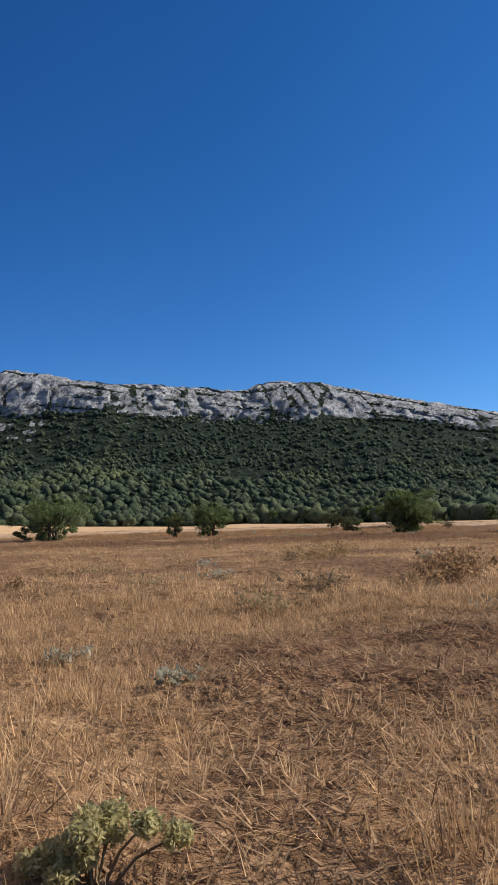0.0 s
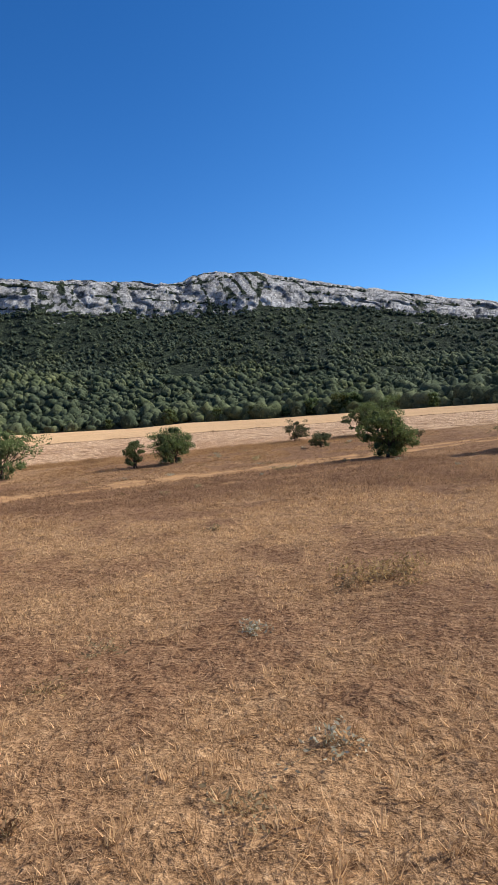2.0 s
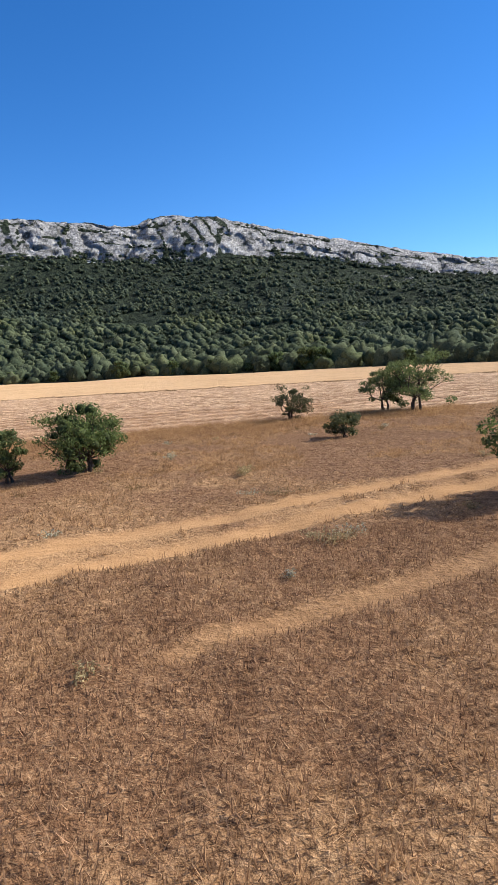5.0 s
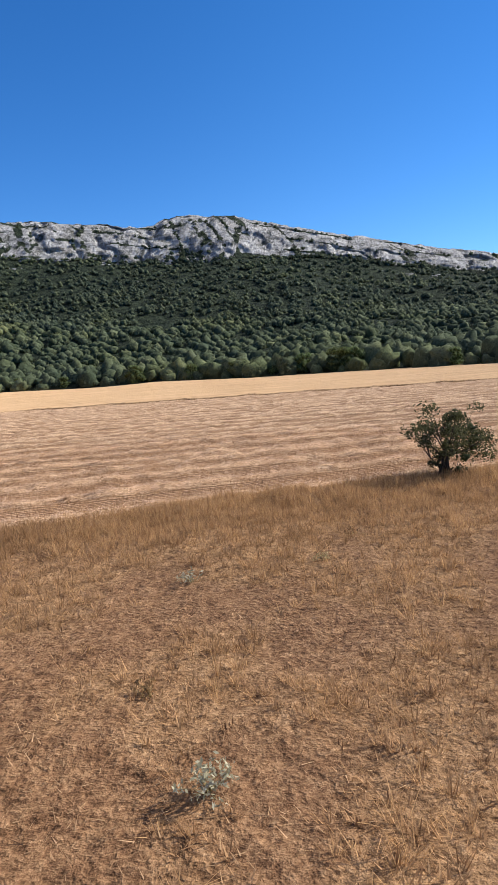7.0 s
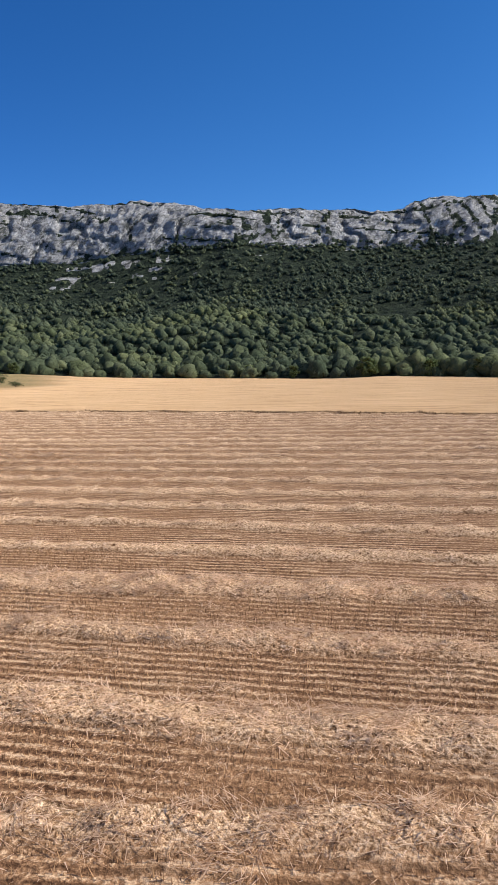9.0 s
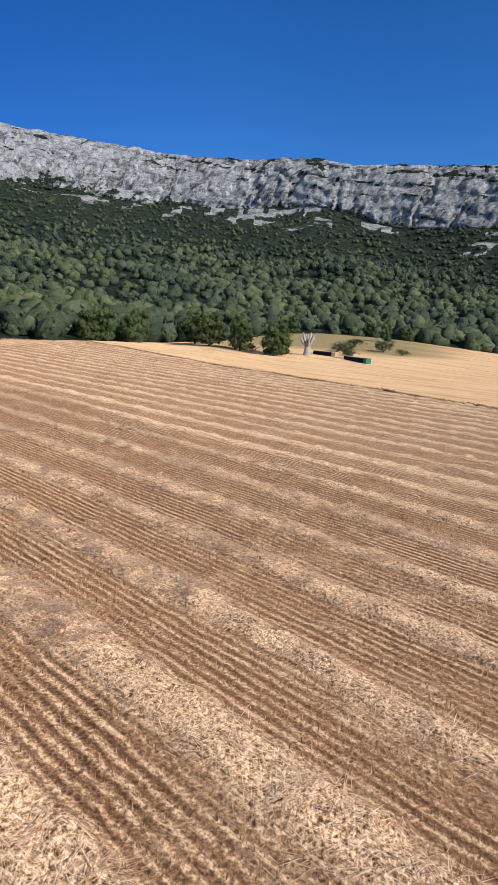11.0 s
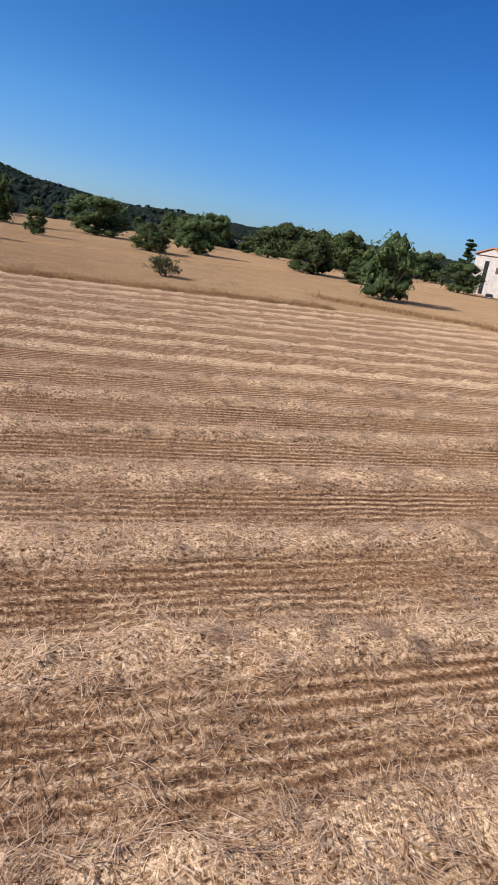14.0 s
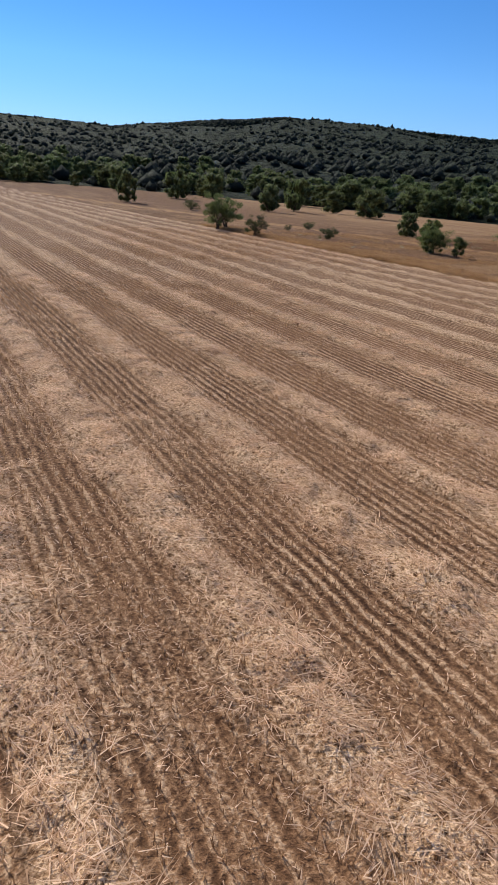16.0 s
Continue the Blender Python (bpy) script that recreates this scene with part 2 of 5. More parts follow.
def mix(nt, fac, a, b, how="MIX"):
    n = nt.nodes.new("ShaderNodeMix")
    n.data_type, n.blend_type = "RGBA", how
    for sock, v in ((n.inputs[0], fac), (n.inputs[6], a), (n.inputs[7], b)):
        if isinstance(v, (int, float)):
            sock.default_value = v
        elif isinstance(v, tuple):
            sock.default_value = (*v, 1)
        else:
            nt.links.new(v, sock)
    return n.outputs[2]


def calc(nt, op, a, b=0.0, c=0.0):
    n = nt.nodes.new("ShaderNodeMath")
    n.operation = op
    for sock, v in zip(n.inputs, (a, b, c)):
        if isinstance(v, (int, float)):
            sock.default_value = v
        else:
            nt.links.new(v, sock)
    return n.outputs[0]


def grey(v):
    return (v, v, v)


def bump(nt, height, strength, distance, bsdf):
    n = node(nt, "ShaderNodeBump", Strength=strength, Distance=distance)
    nt.links.new(height, n.inputs["Height"])
    nt.links.new(n.outputs[0], bsdf.inputs["Normal"])


def attribute(nt, name):
    a = nt.nodes.new("ShaderNodeAttribute")
    a.attribute_name = name
    return a.outputs["Fac"]


def ground_material():
    m, nt, b = material("ground_dry_field", 0.95)
    if "Diffuse Roughness" in b.inputs:
        b.inputs["Diffuse Roughness"].default_value = 0.5
    pos = nt.nodes.new("ShaderNodeNewGeometry").outputs["Position"]
    fine = noise_tex(nt, 14.0, 5, 0.7, pos)
    mid = noise_tex(nt, 1.6, 5, 0.65, pos)
    wide = noise_tex(nt, 0.22, 4, 0.6, pos)
    # meadow: dry grass over bare reddish earth
    worm = calc(nt, "ABSOLUTE", calc(nt, "SUBTRACT", noise_tex(nt, 8.0, 3, 0.55, pos), 0.5))
    worm = calc(nt, "SUBTRACT", 0.62, calc(nt, "MULTIPLY", worm, 2.2))
    tuft = calc(nt, "ADD", calc(nt, "MULTIPLY", noise_tex(nt, 17.0, 4, 0.65, pos), 0.62), calc(nt, "MULTIPLY", worm, 0.38))
    fibre = None
    for angle in (0.3, 1.4, 2.45):
        one = noise_tex(nt, 42.0, 2, 0.5, pos, (9.0, 1.0, 1.0), angle)
        fibre = one if fibre is None else calc(nt, "MAXIMUM", fibre, one)
    strand = calc(nt, "ADD", calc(nt, "MULTIPLY", tuft, 0.55), calc(nt, "MULTIPLY", calc(nt, "SUBTRACT", fibre, 0.11), 0.45))
    clod = calc(nt, "ADD", calc(nt, "MULTIPLY", tuft, 0.52), calc(nt, "ADD", calc(nt, "MULTIPLY", noise_tex(nt, 3.6, 4, 0.6, pos), 0.24), calc(nt, "MULTIPLY", noise_tex(nt, 62.0, 3, 0.6, pos), 0.24)))
    grass = ramp(nt, clod, [(0.37, (0.100, 0.057, 0.032)), (0.45, (0.235, 0.146, 0.083)), (0.54, (0.40, 0.263, 0.155)), (0.64, (0.62, 0.45, 0.285))])
    earth = ramp(nt, clod, [(0.37, (0.068, 0.037, 0.022)), (0.46, (0.172, 0.098, 0.058)), (0.55, (0.295, 0.183, 0.111)), (0.65, (0.50, 0.350, 0.22))])
    cover = calc(nt, "ADD", attribute(nt, "grass"), calc(nt, "MULTIPLY", calc(nt, "SUBTRACT", mid, 0.5), 0.9))
    meadow = mix(nt, ramp(nt, cover, [(0.1, grey(0)), (0.85, grey(1))]), earth, grass)
    # stubble rows
    across = attribute(nt, "across")
    wander = calc(nt, "MULTIPLY", noise_tex(nt, 1.2, 2, 0.5, pos), 0.17)
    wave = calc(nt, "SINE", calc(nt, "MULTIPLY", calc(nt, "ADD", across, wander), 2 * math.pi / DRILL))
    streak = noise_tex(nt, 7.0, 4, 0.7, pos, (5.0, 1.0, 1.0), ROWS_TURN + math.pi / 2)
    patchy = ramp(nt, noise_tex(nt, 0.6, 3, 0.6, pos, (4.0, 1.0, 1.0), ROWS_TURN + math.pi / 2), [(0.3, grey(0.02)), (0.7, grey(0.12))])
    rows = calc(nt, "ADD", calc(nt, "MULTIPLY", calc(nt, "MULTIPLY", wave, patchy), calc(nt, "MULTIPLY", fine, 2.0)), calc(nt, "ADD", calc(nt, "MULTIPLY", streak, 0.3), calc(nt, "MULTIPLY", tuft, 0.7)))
    # low stops: dark soil between rows, with shade painted in near black
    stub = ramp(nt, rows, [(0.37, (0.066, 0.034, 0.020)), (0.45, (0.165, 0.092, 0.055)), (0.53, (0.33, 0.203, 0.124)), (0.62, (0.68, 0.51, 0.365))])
    stub = mix(nt, ramp(nt, wide, [(0.4, grey(0)), (0.65, grey(0.3))]), stub, (0.34, 0.200, 0.115))
    straw = ramp(nt, strand, [(0.375, (0.11, 0.058, 0.032)), (0.445, (0.375, 0.246, 0.150)), (0.52, (0.75, 0.565, 0.41)), (0.62, (0.98, 0.845, 0.715))])
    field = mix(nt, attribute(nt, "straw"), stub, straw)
    # the ploughed and the mown fields beyond
    pale = ramp(nt, noise_tex(nt, 0.5, 5, 0.7, pos, (8.0, 1.0, 1.0), ROWS_TURN + math.pi / 2), [(0.34, (0.44, 0.295, 0.170)), (0.46, (0.58, 0.405, 0.245)), (0.66, (0.70, 0.510, 0.325))])
    fallow = ramp(nt, mid, [(0.3, (0.27, 0.175, 0.115)), (0.7, (0.41, 0.285, 0.195))])
    dust = ramp(nt, calc(nt, "ADD", calc(nt, "MULTIPLY", fine, 0.5), calc(nt, "MULTIPLY", mid, 0.5)), [(0.3, (0.36, 0.215, 0.110)), (0.65, (0.53, 0.340, 0.185))])
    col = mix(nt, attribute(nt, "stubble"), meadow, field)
    col = mix(nt, attribute(nt, "pale"), col, pale)
    col = mix(nt, attribute(nt, "fallow"), col, fallow)
    col = mix(nt, attribute(nt, "green"), col, ramp(nt, mid, [(0.3, (0.15, 0.145, 0.070)), (0.7, (0.31, 0.26, 0.145))]))
    col = mix(nt, attribute(nt, "track"), col, dust)
    col = mix(nt, 1.0, col, (1.0, 0.94, 0.84), "MULTIPLY")
    nt.links.new(col, b.inputs["Base Color"])
    relief = calc(nt, "ADD", calc(nt, "MULTIPLY", clod, 0.9), calc(nt, "MULTIPLY", rows, 0.9))
    heap = calc(nt, "MULTIPLY", calc(nt, "ADD", noise_tex(nt, 3.4, 3, 0.55, pos), calc(nt, "MULTIPLY", fibre, 0.35)), calc(nt, "MULTIPLY", attribute(nt, "straw"), 1.1))
    relief = calc(nt, "ADD", relief, heap)
    relief = calc(nt, "MULTIPLY", relief, calc(nt, "SUBTRACT", 1.0, calc(nt, "MULTIPLY", attribute(nt, "track"), 0.5)))
    tussock = calc(nt, "POWER", noise_tex(nt, 4.2, 3, 0.55, pos), 1.6)
    open_grass = calc(nt, "SUBTRACT", 1.0, calc(nt, "MAXIMUM", attribute(nt, "stubble"), calc(nt, "MAXIMUM", attribute(nt, "track"), attribute(nt, "fallow"))))
    relief = calc(nt, "ADD", relief, calc(nt, "MULTIPLY", calc(nt, "MULTIPLY", tussock, open_grass), 2.2))
    bump(nt, relief, 1.0, 0.06, b)
    return m


def glow_through(nt, bsdf, colour, share):
    """Thin leaves and stalks let part of the light through."""
    t = nt.nodes.new("ShaderNodeBsdfTranslucent")
    nt.links.new(colour, t.inputs["Color"])
    m = nt.nodes.new("ShaderNodeMixShader")
    m.inputs[0].default_value = share
    nt.links.new(bsdf.outputs[0], m.inputs[1])
    nt.links.new(t.outputs[0], m.inputs[2])
    nt.links.new(m.outputs[0], nt.nodes["Material Output"].inputs["Surface"])


def dry_material(name, low, high, through=0.4, lift=1.0, rough=0.9, gloss=0.2):
    """Grass, stubble and straw: a tone of its own for every stalk."""
    m, nt, b = material(name, rough)
    b.inputs["Specular IOR Level"].default_value = gloss
    geo = nt.nodes.new("ShaderNodeNewGeometry")
    col = ramp(nt, geo.outputs["Random Per Island"], [(0.0, low), (0.55, tuple((p + q) / 2 for p, q in zip(low, high))), (1.0, high)])
    patch = ramp(nt, noise_tex(nt, 0.5, 3, 0.6, geo.outputs["Position"]), [(0.35, (0.62, 0.56, 0.52)), (0.62, (1.05, 1.02, 0.98))])
    col = mix(nt, 0.75, col, patch, "MULTIPLY")
    col = mix(nt, 1.0, col, (1.0, 0.94, 0.84), "MULTIPLY")
    nt.links.new(col, b.inputs["Base Color"])
    rounded(nt, b, geo, lift)
    glow_through(nt, b, col, through)
    return m


def rounded(nt, b, geo, lift):
    """Thin round stalks shade softly: their normal leans up."""
    n = nt.nodes.new("ShaderNodeVectorMath")
    n.operation = "ADD"
    n.inputs[1].default_value = (0, 0, lift)
    nt.links.new(geo.outputs["Normal"], n.inputs[0])
    u = nt.nodes.new("ShaderNodeVectorMath")
    u.operation = "NORMALIZE"
    nt.links.new(n.outputs[0], u.inputs[0])
    nt.links.new(u.outputs[0], b.inputs["Normal"])


def leaf_material(name, dark, light, warm=(0.12, 0.11, 0.03), scale=0.9):
    m, nt, b = material(name, 0.6)
    geo = nt.nodes.new("ShaderNodeNewGeometry")
    info = nt.nodes.new("ShaderNodeObjectInfo")
    col = ramp(nt, geo.outputs["Random Per Island"], [(0.0, dark), (0.6, tuple((p + q) / 2 for p, q in zip(dark, light))), (1.0, light)])
    col = mix(nt, ramp(nt, noise_tex(nt, scale, 3, 0.6, geo.outputs["Position"]), [(0.4, grey(0)), (0.75, grey(0.5))]), col, warm)
    hsv = nt.nodes.new("ShaderNodeHueSaturation")
    nt.links.new(calc(nt, "MULTIPLY_ADD", info.outputs["Random"], 0.5, 0.75), hsv.inputs["Value"])
    nt.links.new(calc(nt, "MULTIPLY_ADD", info.outputs["Random"], 0.03, 0.485), hsv.inputs["Hue"])
    nt.links.new(col, hsv.inputs["Color"])
    nt.links.new(hsv.outputs[0], b.inputs["Base Color"])
    glow_through(nt, b, hsv.outputs[0], 0.45)
    return m


def wood_material(name, low, mid, high):
    """Crowns of the far woods."""
    m, nt, b = material(name, 0.85)
    geo = nt.nodes.new("ShaderNodeNewGeometry")
    leaf = noise_tex(nt, 1.1, 5, 0.75, geo.outputs["Position"])
    stand = noise_tex(nt, 0.022, 4, 0.6, geo.outputs["Position"])
    tone = ramp(nt, geo.outputs["Random Per Island"], [(0.0, low), (0.55, mid), (1.0, high)])
    col = mix(nt, 1.0, tone, ramp(nt, leaf, [(0.34, grey(0.6)), (0.5, grey(1.0)), (0.66, (1.3, 1.27, 1.18))]), "MULTIPLY")
    col = mix(nt, 1.0, col, ramp(nt, stand, [(0.36, (0.72, 0.78, 0.86)), (0.5, grey(1.0)), (0.64, (1.28, 1.22, 1.02))]), "MULTIPLY")
    nt.links.new(col, b.inputs["Base Color"])
    bump(nt, leaf, 0.7, 0.9, b)
    glow_through(nt, b, col, 0.2)
    return m


def mountain_material():
    m, nt, b = material("limestone_mountain", 0.92)
    geo = nt.nodes.new("ShaderNodeNewGeometry")
    pos = geo.outputs["Position"]
    # coordinates on the rock face: along and across the joints, which lean
    sep = nt.nodes.new("ShaderNodeSeparateXYZ")
    nt.links.new(pos, sep.inputs[0])
    level = calc(nt, "ADD", sep.outputs[0], sep.outputs[1])
    joints = nt.nodes.new("ShaderNodeCombineXYZ")
    nt.links.new(calc(nt, "SUBTRACT", calc(nt, "MULTIPLY", level, 0.80), calc(nt, "MULTIPLY", sep.outputs[2], 0.60)), joints.inputs[0])
    nt.links.new(calc(nt, "MULTIPLY", calc(nt, "ADD", calc(nt, "MULTIPLY", level, 0.60), calc(nt, "MULTIPLY", sep.outputs[2], 0.80)), 0.34), joints.inputs[1])
    nt.links.new(calc(nt, "SUBTRACT", sep.outputs[0], sep.outputs[1]), joints.inputs[2])
    rock_n = noise_tex(nt, 0.06, 10, 0.80, pos, (1.0, 1.0, 0.8))
    grit = noise_tex(nt, 0.22, 8, 0.82, pos)
    tone = calc(nt, "ADD", calc(nt, "MULTIPLY", rock_n, 0.55), calc(nt, "MULTIPLY", grit, 0.45))
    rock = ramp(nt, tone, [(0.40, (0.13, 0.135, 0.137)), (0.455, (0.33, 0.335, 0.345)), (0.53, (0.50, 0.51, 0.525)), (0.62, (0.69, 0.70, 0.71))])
    # leaning crevices and thin horizontal beds: shade and scrub in them painted dark
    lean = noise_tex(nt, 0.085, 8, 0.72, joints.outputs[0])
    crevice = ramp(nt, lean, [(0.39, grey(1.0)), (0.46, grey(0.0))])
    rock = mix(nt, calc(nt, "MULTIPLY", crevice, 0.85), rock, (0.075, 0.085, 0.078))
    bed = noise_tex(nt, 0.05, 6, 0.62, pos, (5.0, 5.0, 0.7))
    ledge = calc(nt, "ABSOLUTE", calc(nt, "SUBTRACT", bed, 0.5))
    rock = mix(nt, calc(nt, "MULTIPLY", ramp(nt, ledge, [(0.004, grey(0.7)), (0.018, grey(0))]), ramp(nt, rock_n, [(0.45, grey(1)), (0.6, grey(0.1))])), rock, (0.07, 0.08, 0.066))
    # splits between rock blocks, their shade painted dark into the colour
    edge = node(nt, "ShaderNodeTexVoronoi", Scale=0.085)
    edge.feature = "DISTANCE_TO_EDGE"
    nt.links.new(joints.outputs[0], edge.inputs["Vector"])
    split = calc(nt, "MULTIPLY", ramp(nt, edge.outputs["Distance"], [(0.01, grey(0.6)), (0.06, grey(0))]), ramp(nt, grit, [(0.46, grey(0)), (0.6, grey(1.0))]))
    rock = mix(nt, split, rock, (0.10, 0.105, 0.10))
    green = ramp(nt, noise_tex(nt, 0.22, 6, 0.75, pos), [(0.40, (0.013, 0.022, 0.016)), (0.50, (0.030, 0.044, 0.030)), (0.62, (0.054, 0.072, 0.046))])
    up = nt.nodes.new("ShaderNodeSeparateXYZ")
    nt.links.new(geo.outputs["Normal"], up.inputs[0])
    plant = calc(nt, "ADD", attribute(nt, "plants"), calc(nt, "MULTIPLY", calc(nt, "SUBTRACT", noise_tex(nt, 0.06, 6, 0.72, pos), 0.5), 1.1))
    plant = calc(nt, "ADD", plant, calc(nt, "MULTIPLY", calc(nt, "SUBTRACT", up.outputs[2], 0.62), 0.5))
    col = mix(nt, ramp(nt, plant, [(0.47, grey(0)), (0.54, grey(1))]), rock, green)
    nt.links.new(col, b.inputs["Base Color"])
    relief = calc(nt, "ADD", calc(nt, "MINIMUM", calc(nt, "MULTIPLY", lean, 2.2), 1.1), calc(nt, "ADD", rock_n, grit))
    bump(nt, calc(nt, "ADD", relief, calc(nt, "MINIMUM", calc(nt, "MULTIPLY", edge.outputs["Distance"], 2.0), 0.3)), 1.0, 5.0, b)
    return m


def plain_material(name, low, high, scale, rough=0.85, strength=0.3, distance=0.02):
    m, nt, b = material(name, rough)
    n = noise_tex(nt, scale, 6, 0.7)
    big = noise_tex(nt, scale * 0.12, 3, 0.6)
    col = mix(nt, 0.6, ramp(nt, n, [(0.3, low), (0.7, high)]), ramp(nt, big, [(0.35, grey(0.72)), (0.65, grey(1.05))]), "MULTIPLY")
    nt.links.new(col, b.inputs["Base Color"])
    bump(nt, n, strength, distance, b)
    return m


GROUND = ground_material()
GRASS = dry_material("dry_grass", (0.30, 0.182, 0.100), (0.93, 0.70, 0.44), 0.45)
VERGE = dry_material("verge_grass", (0.25, 0.145, 0.078), (0.68, 0.475, 0.275), 0.45)
LITTER = dry_material("dead_litter", (0.10, 0.058, 0.034), (0.66, 0.49, 0.33))
WEEDS = dry_material("dead_weeds", (0.11, 0.064, 0.042), (0.47, 0.31, 0.205))
TRACK_GRASS = dry_material("trampled_grass", (0.19, 0.108, 0.062), (0.62, 0.43, 0.265), 0.45)
DULL_GRASS = dry_material("bleached_grass", (0.27, 0.175, 0.115), (0.68, 0.505, 0.36))
STALK = dry_material("stubble_stalks", (0.14, 0.073, 0.040), (0.66, 0.455, 0.285), 0.4, 1.1, 0.8, 0.1)
STRAW = dry_material("loose_straw", (0.42, 0.275, 0.18), (1.0, 0.85, 0.74), 0.45, 1.1, 0.7, 0.15)
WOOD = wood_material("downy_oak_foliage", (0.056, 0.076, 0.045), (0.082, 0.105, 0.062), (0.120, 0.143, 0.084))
# bluer than the lower oaks: distance haze mixed into the leaf colour
WOOD_HIGH = wood_material("hazed_holm_oak", (0.048, 0.066, 0.046), (0.072, 0.094, 0.062), (0.108, 0.130, 0.082))
# darker and bluer: haze and backlight on the hill put into the leaf colour
WOOD_HILL = wood_material("hazed_hill_scrub", (0.022, 0.030, 0.028), (0.034, 0.046, 0.040), (0.054, 0.069, 0.054))
MOUNTAIN = mountain_material()
LEAF_OAK = leaf_material("oak_leaves", (0.075, 0.110, 0.042), (0.190, 0.240, 0.095), (0.16, 0.18, 0.068))
# dark green: cedar foliage, and shade painted inside oak and bush crowns
LEAF_DARK = leaf_material("shade_and_cedar_leaves", (0.050, 0.074, 0.030), (0.105, 0.140, 0.058), (0.09, 0.105, 0.042))
LEAF_WEED = leaf_material("dry_weed_leaves", (0.22, 0.175, 0.095), (0.50, 0.40, 0.23), (0.32, 0.23, 0.12))
LEAF_BRIGHT = leaf_material("bright_leaves", (0.055, 0.080, 0.028), (0.165, 0.200, 0.072), (0.14, 0.14, 0.05))
LEAF_GREY = leaf_material("grey_green_leaves", (0.050, 0.062, 0.030), (0.15, 0.165, 0.085))
LEAF_RUST = leaf_material("rusty_weed_leaves", (0.18, 0.11, 0.055), (0.42, 0.28, 0.14), (0.30, 0.20, 0.10))
LEAF_SILVER = leaf_material("silvery_leaves", (0.24, 0.235, 0.16), (0.56, 0.54, 0.42), (0.40, 0.34, 0.22))
LEAF_YELLOW = leaf_material("yellow_green_leaves", (0.34, 0.33, 0.13), (0.72, 0.68, 0.34), (0.62, 0.52, 0.26))
BARK = plain_material("bark", (0.030, 0.024, 0.018), (0.115, 0.092, 0.070), 9.0, 0.95, 0.8, 0.03)
DEAD = plain_material("bleached_wood", (0.22, 0.19, 0.16), (0.50, 0.46, 0.41), 6.0, 0.9, 0.5, 0.03)
PLASTER = plain_material("pale_plaster", (0.43, 0.385, 0.345), (0.64, 0.585, 0.53), 0.9, 0.9, 0.2, 0.02)
TILE_NEW = plain_material("orange_roof_tiles", (0.46, 0.19, 0.105), (0.62, 0.30, 0.18), 1.5, 0.9, 0.6, 0.08)
TILE = plain_material("clay_roof_tiles", (0.33, 0.185, 0.130), (0.54, 0.37, 0.285), 1.5, 0.9, 0.6, 0.08)
GLASS = plain_material("dark_window_glass", (0.02, 0.022, 0.025), (0.045, 0.05, 0.055), 0.5, 0.25, 0.0, 0.0)
SHUTTER = plain_material("weathered_shutter", (0.10, 0.075, 0.055), (0.18, 0.135, 0.10), 2.0)
WHITE = plain_material("white_paint", (0.68, 0.68, 0.67), (0.80, 0.80, 0.79), 1.0, 0.4, 0.0, 0.0)
METAL = plain_material("grey_metal", (0.22, 0.22, 0.22), (0.34, 0.34, 0.33), 3.0, 0.5, 0.1, 0.01)
STONE = plain_material("pale_stone", (0.32, 0.29, 0.25), (0.56, 0.52, 0.46), 2.5, 0.95, 0.7, 0.05)
GREY_ROCK = plain_material("weathered_rock", (0.20, 0.19, 0.175), (0.36, 0.35, 0.33), 1.2, 0.95, 0.8, 0.2)
GREEN_PAINT = plain_material("faded_green_paint", (0.03, 0.13, 0.085), (0.06, 0.22, 0.15), 2.0, 0.6)
RUBBER = plain_material("black_rubber", (0.012, 0.012, 0.012), (0.03, 0.03, 0.03), 4.0)


# ---- mesh helpers ----
def mesh_of(name, verts, faces, mat, smooth_shade=False):
    """A mesh from arrays; faces are all triangles or all quads."""
    verts, faces = np.asarray(verts, np.float32), np.asarray(faces, np.int32)
    me = bpy.data.meshes.new(name)
    n, k = faces.shape
    me.vertices.add(len(verts))
    me.vertices.foreach_set("co", verts.ravel())
    me.loops.add(n * k)
    me.loops.foreach_set("vertex_index", faces.ravel())
    me.polygons.add(n)
    me.polygons.foreach_set("loop_start", np.arange(0, n * k, k, dtype=np.int32))
    if smooth_shade:
        me.polygons.foreach_set("use_smooth", np.ones(n, bool))
    me.update(calc_edges=True)
    me.materials.append(mat)
    return me


def add_attribute(me, name, values):
    a = me.attributes.new(name, "FLOAT", "POINT")
    a.data.foreach_set("value", np.asarray(values, np.float32).ravel())


def part(name, bm, mat, parent, label=""):
    """Links a bmesh, or a finished mesh, as one object under a thing or a part."""
    if isinstance(bm, bmesh.types.BMesh):
        me = bpy.data.meshes.new(name)
        bm.to_mesh(me)
        bm.free()
        me.materials.append(mat)
    else:
        me = bm
    ob = new(name, me)
    ob.parent = parent
    return tagged(ob, label)


def grid_faces(rows, cols):
    i = np.arange((rows - 1) * cols).reshape(rows - 1, cols)[:, :-1].ravel()
    return np.stack([i, i + 1, i + cols + 1, i + cols], 1)


def box(bm, x0, y0, z0, x1, y1, z1):
    m = Matrix.Translation(((x0 + x1) / 2, (y0 + y1) / 2, (z0 + z1) / 2)) @ Matrix.Diagonal((x1 - x0, y1 - y0, z1 - z0, 1))
    bmesh.ops.create_cube(bm, size=1, matrix=m)
    return bm


def boxes(*some):
    bm = bmesh.new()
    for b in some:
        box(bm, *b)
    return bm


